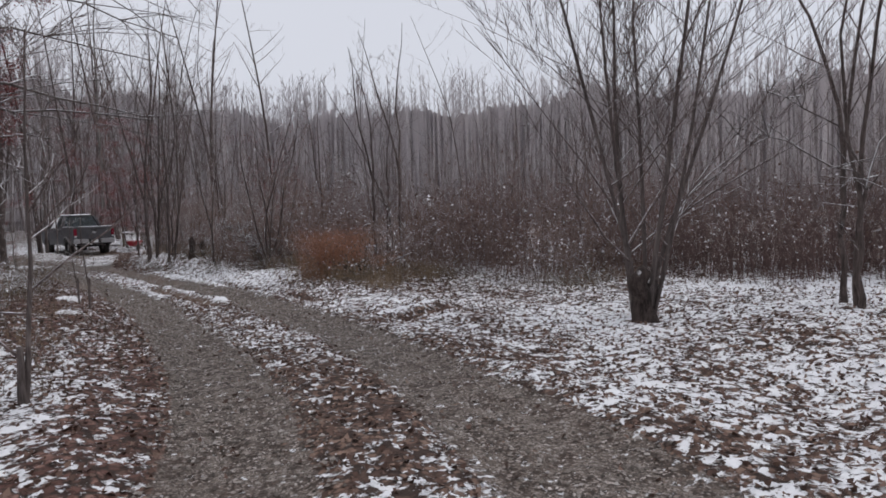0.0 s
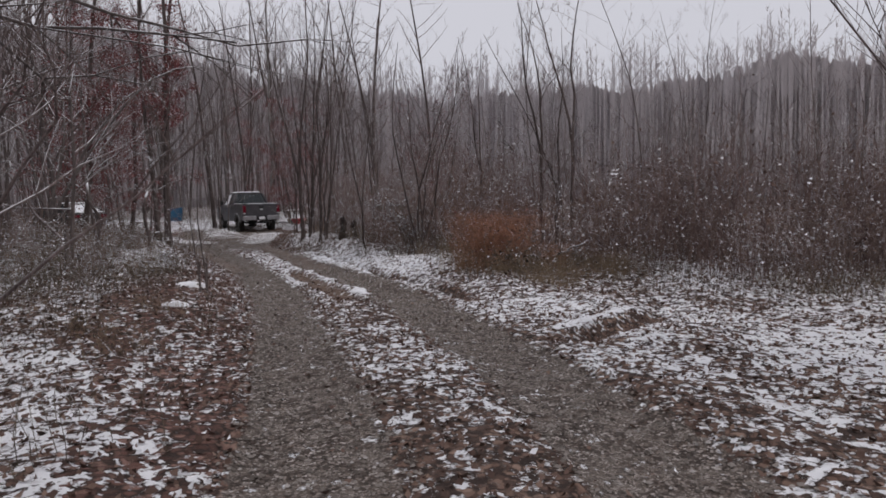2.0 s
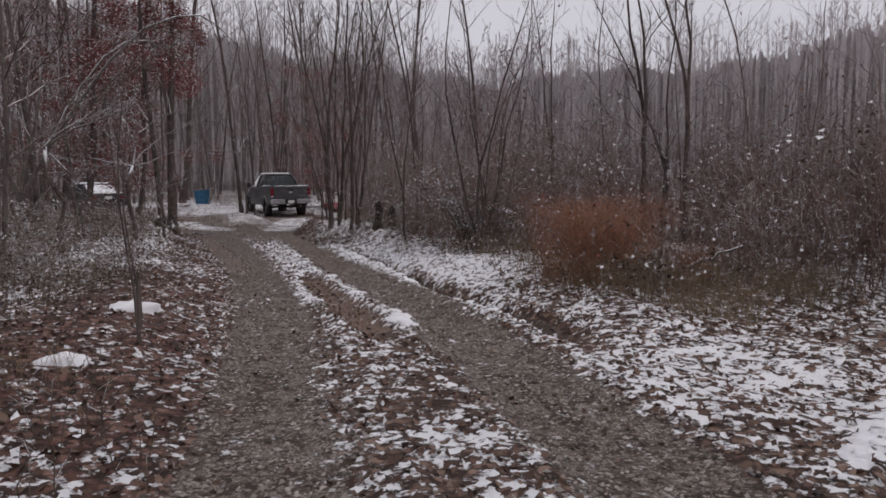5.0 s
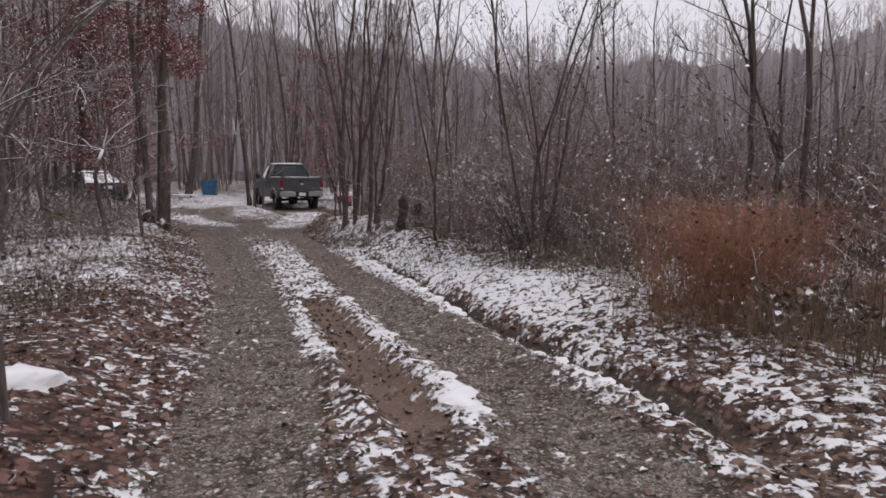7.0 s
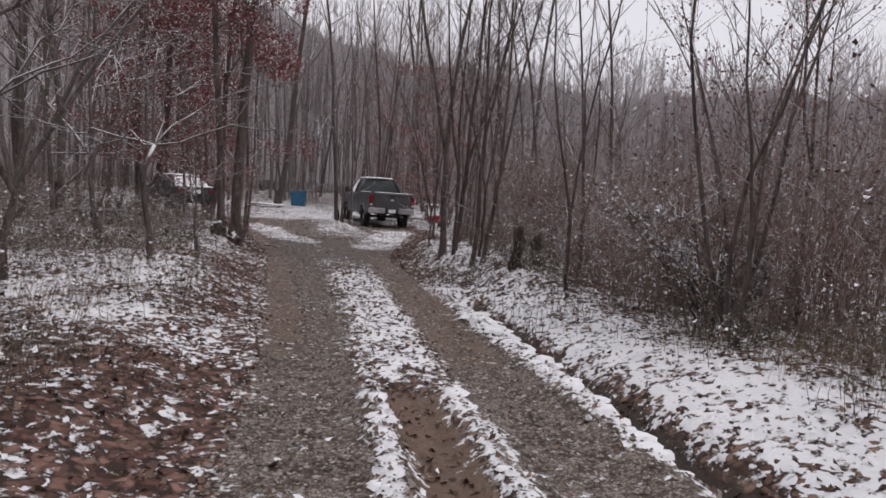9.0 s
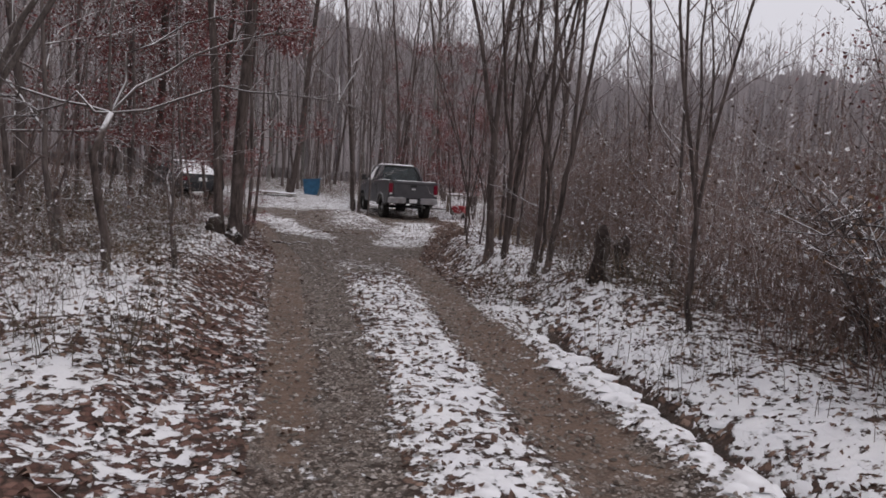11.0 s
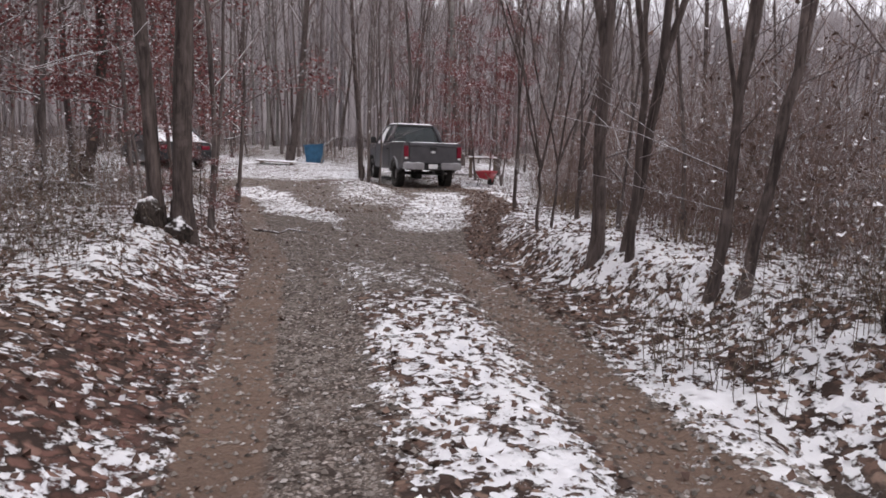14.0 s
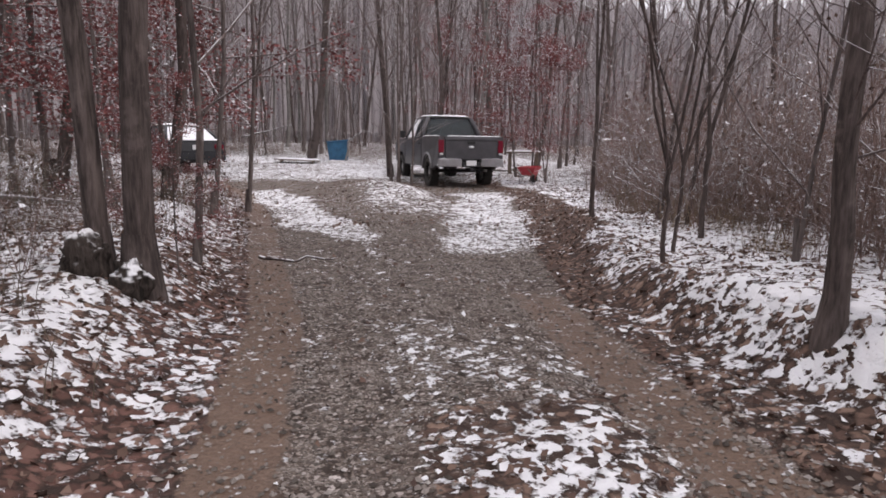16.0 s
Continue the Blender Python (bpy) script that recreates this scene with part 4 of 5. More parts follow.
for k in range(130):
    y = r2.uniform(7, 48)
    x = edge("left", y) - 0.2 - 9 * r2.random() ** 1.2
    far_in = x < edge("left", y) - 2.5
    shrub(r2.choice(["low", "bramble2", "bramble2"] if far_in else ["low"]), x, y, r2.uniform(0.7, 1.2), r2)
for k in range(55):
    y = r2.uniform(9, 30)
    shrub(r2.choice(["low", "low", "sprig"]), edge("left", y) + 0.3 - 4.5 * r2.random(), y, r2.uniform(0.6, 1.0), r2)
for k in range(125):
    y = 3.5 + 26 * r2.random()
    x = edge("a", y) - 0.55 - 3.6 * r2.random() ** 0.8
    shrub("thin", x, y, r2.uniform(0.5, 1.0), r2)
for k in range(45):
    y = 3 + 15 * r2.random()
    x = edge("brush", y) - 1.4 * r2.random()
    shrub("thin", x, y, r2.uniform(0.5, 0.9), r2)
for k in range(40):
    x, y = r2.uniform(-16, -1), r2.uniform(41, 54)
    if (-11 < x < -6 and y < 47) or (-6 < x < -1.5 and y < 48.5):
        continue
    shrub(r2.choice(["low", "thin", "bramble2"]), x, y, r2.uniform(0.7, 1.1), r2)
for k in range(50):
    y = r2.uniform(-4, 13)
    x = edge("brush", y) + 0.3 + 3.5 * r2.random()
    shrub("red", x, y, r2.uniform(0.8, 1.1), r2)
for x, y, s in ((-2.25, 13.5, 0.9), (-1.8, 14.3, 0.85), (-1.7, 13.7, 0.7)):
    shrub("beech", x, y, s, r2)
for k in range(26):
    y = 11 + 14 * r2.random()
    x = edge("a", y) - 1.0 - 2.6 * r2.random()
    shrub("sprig", x, y, r2.uniform(0.35, 0.6), r2)
for x, y in ((-1.75, 18.2), (-1.45, 17.9), (-1.2, 17.7), (-1.8, 18.9)):
    shrub("sprig", x, y, 0.7, r2)
for k in range(100):
    y = 5 + 30 * r2.random()
    x = edge("brush", y) + (0.1 if y < 18 else 0.5) + 1.3 * r2.random()
    shrub("sprig", x, y, r2.uniform(0.7, 1.15), r2)
for k in range(40):
    y = r2.uniform(4, 34)
    x = edge("brush", y) - r2.uniform(-0.6, 0.6 if y < 19 else -0.2)
    shrub(r2.choice(["low", "straw"]), x, y, r2.uniform(0.5, 0.9), r2)
for k in range(34):
    y = r2.uniform(3, 26)
    x = edge("a", y) - 0.9 - r2.uniform(0, 2.5)
    shrub(r2.choice(["low", "straw"]), x, y, r2.uniform(0.4, 0.75), r2)
for k in range(30):
    a, dist = r2.uniform(-0.9, 3.4), r2.uniform(9, 30)
    x, y = -2 + math.cos(a) * dist, 16 + math.sin(a) * dist * 1.4
    if edge("left", y) - 1 < x < edge("brush", y) + 3 and y < 52:
        continue
    shrub(r2.choice(["bramble1", "bramble3"]), x, y, r2.uniform(0.9, 1.3), r2)


# ---- loose ground cover ----
def litter():
    r = random.Random(71)
    buf = Buf()
    xs = np.array([r.uniform(-12.5, 1.5) for k in range(70000)])
    ys = np.array([-1.5 + 29 * r.random() ** 1.15 for k in range(70000)])
    xs = np.concatenate([xs, [r.uniform(-9, 5) for k in range(15000)]])
    ys = np.concatenate([ys, [r.uniform(27, 47) for k in range(15000)]])
    cover, _, _ = snow_cover(xs, ys)
    for x, y, c in zip(xs, ys, cover):
        if r.random() < (c - 0.5) * (1.5 if y < 27 else 0.9):
            continue
        on_track = edge("a", y) < x < edge("b", y) or edge("c", y) < x < edge("d", y) or (y > 19.5 and edge("a", y) < x < edge("d", y))
        if on_track and r.random() < (0.93 if y < 27 else 0.6):
            continue
        buf.leaf(Vector((x, y, gz(x, y) + r.uniform(0.005, 0.025))), r.uniform(0.026, 0.058) * (1.0 if y < 27 else 1.3), r)
    return tagged(part("leaf_litter", buf, LITTER), "curled brown fallen leaves, some snow-covered", "leaves", kind="stuff")


def gravel():
    r = random.Random(72)
    buf = Buf()
    for k in range(38000):
        y = -1.5 + 29 * r.random()
        lo, hi = (("a", "b"), ("c", "d"))[r.random() < 0.5]
        x = r.uniform(edge(lo, y) - 0.1, edge(hi, y) + 0.15)
        if y > 20:
            x = r.uniform(edge("a", y), edge("d", y))
        s = 0.007 + 0.014 * r.random() ** 2.5
        z = gz(x, y)
        q = [Vector((r.uniform(0.6, 1.3) * s, 0, 0)), Vector((0, r.uniform(0.6, 1.3) * s, 0)), Vector((0, 0, r.uniform(0.4, 0.9) * s))]
        a = r.uniform(0, 3.1)
        q = [Matrix.Rotation(a, 3, "Z") @ v for v in q]
        p = Vector((x, y, z + s * 0.25))
        i = len(buf.v)
        buf.v += [p + q[0], p + q[1], p - q[0], p - q[1], p + q[2], p - q[2]]
        buf.f += [(i, i + 1, i + 4), (i + 1, i + 2, i + 4), (i + 2, i + 3, i + 4), (i + 3, i, i + 4)]
    ob = part("gravel", buf, STONE)
    for poly in ob.data.polygons:
        poly.use_smooth = False
    return tagged(ob, "loose grey-brown road stones on the track", "gravel", kind="stuff")


def snow_clumps():
    r = random.Random(73)
    buf = Buf()
    xs = np.array([r.uniform(-12, 1.5) for k in range(26000)])
    ys = np.array([-1 + 28 * r.random() ** 1.1 for k in range(26000)])
    cover, _, _ = snow_cover(xs, ys)
    for x, y, c in zip(xs, ys, cover):
        if r.random() > 0.75 * max(0, c - 0.38) ** 1.3 * (2.2 if c > 0.9 else 1):
            continue
        s = r.uniform(0.02, 0.055) * (1.5 if c > 0.9 else 1)
        buf.lump(Vector((x, y, gz(x, y) - 0.008)), s * r.uniform(0.7, 1.6), s * r.uniform(0.7, 1.4), s * r.uniform(0.3, 0.6), r, 2, 6)
    return tagged(part("snow_clumps", buf, SNOW_MAT), "small clumps of settled snow on the leaves", "snow", kind="stuff")


litter()
gravel()
snow_clumps()


# ---- things: shared shapes ----
def box(bm, x0, x1, y0, y1, z0, z1, bevel=0.0):
    made = bmesh.ops.create_cube(bm, size=1.0)["verts"]
    for v in made:
        v.co = Vector(((x0 + x1) / 2 + v.co.x * (x1 - x0), (y0 + y1) / 2 + v.co.y * (y1 - y0), (z0 + z1) / 2 + v.co.z * (z1 - z0)))
    if bevel:
        edges = list({e for v in made for e in v.link_edges})
        bmesh.ops.bevel(bm, geom=edges, offset=bevel, segments=2, affect="EDGES", profile=0.6)
    return bm


def boxes(*rows, bevel=0.0):
    bm = bmesh.new()
    for r in rows:
        box(bm, *r, bevel)
    return bm


def prism(points, x0, x1, bevel=0.0, taper=None):
    """A side outline in (y, z), drawn out from x0 to x1. taper: how far the sides lean in at height z."""
    bm = bmesh.new()
    lean = taper or (lambda z: 0.0)
    a = [bm.verts.new((x0 - math.copysign(lean(z), x0), y, z)) for y, z in points]
    b = [bm.verts.new((x1 - math.copysign(lean(z), x1), y, z)) for y, z in points]
    n = len(points)
    bm.faces.new(a)
    bm.faces.new(b[::-1])
    for k in range(n):
        bm.faces.new((a[k], b[k], b[(k + 1) % n], a[(k + 1) % n]))
    bmesh.ops.recalc_face_normals(bm, faces=bm.faces)
    if bevel:
        bmesh.ops.bevel(bm, geom=list(bm.edges), offset=bevel, segments=2, affect="EDGES", clamp_overlap=True)
    return bm


def ring(radius, tube, depth, seg=28, cuts=10):
    """A tyre or hoop: a rounded section turned about x."""
    bm = bmesh.new()
    rows = []
    for i in range(seg):
        a = 6.2832 * i / seg
        row = []
        for j in range(cuts):
            b = 6.2832 * j / cuts
            cx, cr = math.cos(b), math.sin(b)
            cx = math.copysign(abs(cx) ** 0.55, cx) * depth / 2
            cr = radius - tube / 2 + math.copysign(abs(cr) ** 0.55, cr) * tube / 2
            row.append(bm.verts.new((cx, math.cos(a) * cr, math.sin(a) * cr)))
        rows.append(row)
    for i in range(seg):
        for j in range(cuts):
            bm.faces.new((rows[i][j], rows[i][(j + 1) % cuts], rows[(i + 1) % seg][(j + 1) % cuts], rows[(i + 1) % seg][j]))
    bmesh.ops.recalc_face_normals(bm, faces=bm.faces)
    for f in bm.faces:
        f.smooth = True
    return bm


def spokes(radius, depth, count=6):
    bm = bmesh.new()
    made = bmesh.ops.create_cone(bm, cap_ends=True, segments=24, radius1=radius * 0.32, radius2=radius * 0.26, depth=depth)["verts"]
    bmesh.ops.rotate(bm, verts=made, cent=(0, 0, 0), matrix=Matrix.Rotation(math.pi / 2, 3, "Y"))
    for k in range(count):
        b2 = bmesh.ops.create_cube(bm, size=1.0)["verts"]
        for v in b2:
            v.co = Vector((v.co.x * depth * 0.5, v.co.y * radius * 0.22, radius * (0.6 + v.co.z * 0.75)))
        bmesh.ops.rotate(bm, verts=b2, cent=(0, 0, 0), matrix=Matrix.Rotation(6.2832 * k / count, 3, "X"))
    return bm


def quad(points, thick=0.008):
    bm = bmesh.new()
    v = [bm.verts.new(p) for p in points]
    f = bm.faces.new(v)
    n = (Vector(points[1]) - Vector(points[0])).cross(Vector(points[2]) - Vector(points[1])).normalized() * thick
    w = [bm.verts.new(Vector(p) - n) for p in points]
    bm.faces.new(w[::-1])
    k = len(points)
    for i in range(k):
        bm.faces.new((v[i], w[i], w[(i + 1) % k], v[(i + 1) % k]))
    bmesh.ops.recalc_face_normals(bm, faces=bm.faces)
    return bm


def rod(points, radius, sides=8):
    buf = Buf()
    buf.tube([Vector(p) for p in points], [radius] * len(points), sides, True)
    return buf


PAINT = Mat("grey_truck_paint")
PAINT.set(PAINT.ramp(PAINT.noise(3.0, 5), (0.3, (0.064, 0.063, 0.069)), (0.7, (0.096, 0.094, 0.102))), 0.34, 0.35, 0.5)
PAINT = PAINT.m
FLARE = plain("scuffed_grey_trim", (0.22, 0.22, 0.23), 0.5, 0.2, 0.3, 6)
DARK_PAINT = plain("black_car_paint", (0.018, 0.019, 0.022), 0.3, 0.1, 0.3, 3)
CHROME = plain("dull_chrome", (0.62, 0.63, 0.65), 0.28, 1.0, 0.12, 6)
RUBBER = plain("muddy_rubber", (0.030, 0.028, 0.026), 0.85, 0, 0.4, 8, 0.4)
RIM = plain("alloy_rim", (0.35, 0.35, 0.36), 0.4, 0.8, 0.2, 8)
BLACK = plain("black_plastic", (0.020, 0.020, 0.021), 0.6, 0, 0.2, 9)
RED_LENS = plain("red_lamp_lens", (0.17, 0.012, 0.026), 0.2, 0, 0.15, 8)
PLATE = plain("white_plate", (0.70, 0.71, 0.72), 0.5, 0, 0.08, 30)
BLUE = plain("weathered_blue_plastic", (0.026, 0.11, 0.20), 0.5, 0, 0.3, 5, 0.1)
RED = plain("red_painted_steel", (0.38, 0.026, 0.038), 0.42, 0.0, 0.25, 7)
WOOD = plain("weathered_wood", (0.16, 0.125, 0.10), 0.85, 0, 0.4, 10, 0.3)
GLASS = Mat("tinted_glass")
GLASS.b.inputs["Transmission Weight"].default_value = 0.75
GLASS.b.inputs["IOR"].default_value = 1.3
GLASS.set(GLASS.ramp(GLASS.noise(5, 3), (0.3, (0.13, 0.155, 0.165)), (0.7, (0.18, 0.21, 0.22))), 0.06, 0, 0.5)
GLASS = GLASS.m


def wheel(parent, x, y, radius, width, drop=0.0):
    w = part("wheel", ring(radius, radius * 0.42, width), RUBBER, parent)
    w.location = (x, y, radius - drop)
    part("rim", spokes(radius * 0.62, width * 0.6), RIM, w)
    lug = bmesh.new()
    for k in range(22):
        a = 6.2832 * k / 22
        for sx in (-1, 1):
            v = bmesh.ops.create_cube(lug, size=1.0)["verts"]
            for q in v:
                q.co = Vector((sx * width * 0.25 + q.co.x * width * 0.42, q.co.y * radius * 0.12, radius * 0.985 + q.co.z * radius * 0.05))
            bmesh.ops.rotate(lug, verts=v, cent=(0, 0, 0), matrix=Matrix.Rotation(a + sx * 0.07, 3, "X"))
    part("tread", lug, RUBBER, w)
    return w


def snow_slab(name, rows, parent, seed=1):
    """Settled snow over flat rectangles (x0, x1, y0, y1, z, thickness), with a soft uneven edge."""
    r = random.Random(seed)
    bm = bmesh.new()
    for x0, x1, y0, y1, z, t in rows:
        nx, ny = max(3, int((x1 - x0) / 0.12)), max(3, int((y1 - y0) / 0.12))
        grid = []
        for j in range(ny + 1):
            line = []
            for i in range(nx + 1):
                rim_ = i in (0, nx) or j in (0, ny)
                h = 0.002 if rim_ else t * r.uniform(0.65, 1.15)
                jx, jy = (r.uniform(-0.02, 0.02), r.uniform(-0.02, 0.02)) if rim_ else (0, 0)
                line.append(bm.verts.new((x0 + (x1 - x0) * i / nx + jx, y0 + (y1 - y0) * j / ny + jy, z + h)))
            grid.append(line)
        for j in range(ny):
            for i in range(nx):
                bm.faces.new((grid[j][i], grid[j][i + 1], grid[j + 1][i + 1], grid[j + 1][i]))
    for f in bm.faces:
        f.smooth = True
    return part(name, bm, SNOW_MAT, parent)


LIFT = 0.08


def pickup_truck(m):
    t = empty("pickup_truck", m, "grey pickup truck with snow on its roof, parked on the track", "truck")
    lean = lambda z: 0.05 * max(0, 0.95 - z) + 0.06 * max(0, z - 1.1)
    R = 0.46

    def arch(yc):
        return [(yc + math.cos(a) * 0.52, 0.46 + math.sin(a) * 0.50) for a in np.linspace(math.pi, 0, 9)]

    side = [(0.12, 0.66)] + [(y, z) for y, z in arch(1.30)] + [(2.02, 0.56), (2.02, 1.47), (0.12, 1.47)]
    for s in (-1, 1):
        part("bed_side", prism(side, s * 1.02, s * 0.93, 0.012, lean), PAINT, t)
        flare = Buf()
        pts = [Vector((s * 1.0, y, z)) for y, z in arch(1.30)]
        flare.tube(pts, [0.05] * len(pts), 6, True)
        part("fender_flare", flare, FLARE, t, "pale scuffed wheel-arch flare")
    part("bed_floor", boxes((-0.93, 0.93, 0.15, 2.02, 0.74, 0.80), (-0.93, 0.93, 1.95, 2.02, 0.80, 1.45)), BLACK, t)
    gate = part("tailgate", prism([(0.06, 0.80), (0.15, 0.80), (0.15, 1.46), (0.04, 1.47), (0.03, 1.38), (0.06, 1.34)], -0.80, 0.80, 0.012), PAINT, t)
    part("handle", boxes((-0.12, 0.12, 0.035, 0.06, 1.24, 1.33), bevel=0.012), BLACK, gate, "black recessed tailgate handle")
    emblem = bmesh.new()
    bmesh.ops.create_uvsphere(emblem, u_segments=16, v_segments=8, radius=1.0)
    for v in emblem.verts:
        v.co = Vector((v.co.x * 0.085, 0.055 + v.co.y * 0.012, 1.16 + v.co.z * 0.036))
    part("emblem", emblem, CHROME, gate, "small oval badge")
    for s in (-1, 1):
        part("corner_post", prism([(0.08, 0.80), (0.20, 0.80), (0.20, 1.47), (0.07, 1.47)], s * 0.815, s * 1.015, 0.015, lean), PAINT, t)
        lamp_ = part("tail_lamp", boxes((min(s * 0.84, s * 1.0), max(s * 0.84, s * 1.0), 0.045, 0.13, 0.99, 1.36), bevel=0.02), RED_LENS, t, "tall red tail lamp")
        part("reverse_lens", boxes((min(s * 0.87, s * 0.97), max(s * 0.87, s * 0.97), 0.035, 0.06, 0.93, 0.985), bevel=0.006), PLATE, lamp_)
    for s in (-1, 1):
        part("bumper_end", prism([(0.0, 0.60), (0.10, 0.58), (0.30, 0.62), (0.30, 0.78), (0.10, 0.82), (0.0, 0.80)], s * 0.30, s * 1.0, 0.02), CHROME, t, "chrome bumper end dusted with snow")
    part("bumper_step", boxes((-0.30, 0.30, 0.02, 0.2, 0.58, 0.72), bevel=0.015), BLACK, t)
    part("licence_plate", boxes((-0.155, 0.155, 0.005, 0.018, 0.62, 0.77), bevel=0.003), PLATE, t, "white licence plate")
    part("hitch", boxes((-0.05, 0.05, -0.05, 0.3, 0.45, 0.54), bevel=0.008), BLACK, t)
    part("rear_axle", rod([(-0.75, 1.30, 0.42), (-0.2, 1.30, 0.42), (0, 1.30, 0.42), (0.75, 1.30, 0.42)], 0.06, 10), BLACK, t)
    part("exhaust_pipe", rod([(0.55, 0.25, 0.46), (0.55, 0.8, 0.48), (0.5, 2.0, 0.46)], 0.035), CHROME, t)
    part("chassis", boxes((-0.45, -0.35, 0.3, 5.6, 0.52, 0.66), (0.35, 0.45, 0.3, 5.6, 0.52, 0.66), (-0.9, 0.9, 2.2, 4.1, 0.52, 0.60)), BLACK, t)
    # cab
    low = [(2.08, 0.54), (4.35, 0.54), (4.35, 1.42), (2.08, 1.46)]
    part("cab_body", prism(low, -1.0, 1.0, 0.02, lean), PAINT, t)
    for s in (-1, 1):
        for y0, y1 in ((2.16, 3.0), (3.04, 4.28)):
            door = part("door", prism([(y0, 0.62), (y1, 0.62), (y1, 1.40), (y0, 1.42)], s * 1.005, s * 0.985, 0.006, lean), PAINT, t)
            part("door_handle", boxes((min(s * 0.99, s * 1.02), max(s * 0.99, s * 1.02), y0 + 0.10, y0 + 0.26, 1.22, 1.26), bevel=0.006), BLACK, door)
    nose = [(4.36, 0.56)] + [(y, z) for y, z in arch(4.95)] + [(5.85, 0.62), (5.88, 1.20), (5.70, 1.34), (4.36, 1.42)]
    part("front_body", prism(nose, -1.0, 1.0, 0.02, lean), PAINT, t)
    roof = [(2.28, 2.05), (2.45, 2.11), (3.35, 2.12), (3.62, 2.06), (3.55, 2.02), (2.35, 2.0)]
    part("roof", prism(roof, -0.72, 0.72, 0.015), PAINT, t)
    for s in (-1, 1):
        for lo_y, hi_y, wdt in ((2.10, 2.30, 0.09), (2.98, 2.96, 0.05), (4.25, 3.55, 0.05)):
            pil = Buf()
            pil.tube([Vector((s * 0.955, lo_y, 1.42)), Vector((s * 0.85, (lo_y + hi_y) / 2, 1.78)), Vector((s * 0.715, hi_y, 2.05))], [wdt, wdt * 0.9, wdt * 0.8], 6, True)
            part("pillar", pil, PAINT, t)
        part("side_window", quad([(s * 0.945, 2.22, 1.45), (s * 0.95, 2.92, 1.44), (s * 0.735, 2.92, 2.02), (s * 0.735, 2.38, 2.02)]), GLASS, t)
        part("side_window", quad([(s * 0.95, 3.02, 1.44), (s * 0.95, 4.15, 1.42), (s * 0.735, 3.52, 2.02), (s * 0.735, 3.02, 2.02)]), SNOW_MAT if s < 0 else GLASS, t, "side glass crusted with snow" if s < 0 else "")
        mir = part("mirror", boxes((min(s * 1.05, s * 1.24), max(s * 1.05, s * 1.24), 3.98, 4.10, 1.42, 1.66), bevel=0.03), BLACK, t, "black door mirror")
        part("mirror_arm", rod([(s * 0.95, 4.08, 1.46), (s * 1.08, 4.06, 1.50)], 0.03), BLACK, mir)
    part("rear_window", quad([(-0.82, 2.11, 1.47), (0.82, 2.11, 1.47), (0.68, 2.30, 2.02), (-0.68, 2.30, 2.02)]), GLASS, t, "tinted rear window")
    part("windshield", quad([(-0.88, 4.25, 1.43), (0.88, 4.25, 1.43), (0.70, 3.58, 2.04), (-0.70, 3.58, 2.04)]), SNOW_MAT, t, "windshield covered with snow")
    for s in (-1, 1):
        part("seat", prism([(2.9, 0.95), (3.4, 0.95), (3.4, 1.1), (3.05, 1.15), (2.85, 1.78), (2.72, 1.76)], s * 0.2, s * 0.72, 0.03), BLACK, t)
    snow_slab("roof_snow", [(-0.70, 0.70, 2.33, 3.5, 2.115, 0.05)], t, 5)
    for k, row in enumerate(((-1.0, -0.90, 0.2, 2.0, 1.472, 0.02), (0.90, 1.0, 0.2, 2.0, 1.472, 0.02), (-0.80, 0.80, 0.05, 0.14, 1.468, 0.02), (-0.9, 0.9, 0.2, 1.9, 0.80, 0.05), (-0.98, -0.32, 0.02, 0.28, 0.815, 0.02), (0.32, 0.98, 0.02, 0.28, 0.815, 0.02), (-0.9, 0.9, 4.4, 5.6, 1.42, 0.04))):
        snow_slab("snow_patch", [row], t, 6 + k)
    part("antenna", rod([(0.8, 4.6, 1.4), (0.8, 4.5, 2.2)], 0.004, 4), BLACK, t)
    for x in (-0.86, 0.86):
        wheel(t, x, 1.30, R, 0.28, LIFT)
        wheel(t, x, 4.95, R, 0.28, LIFT)
    return t


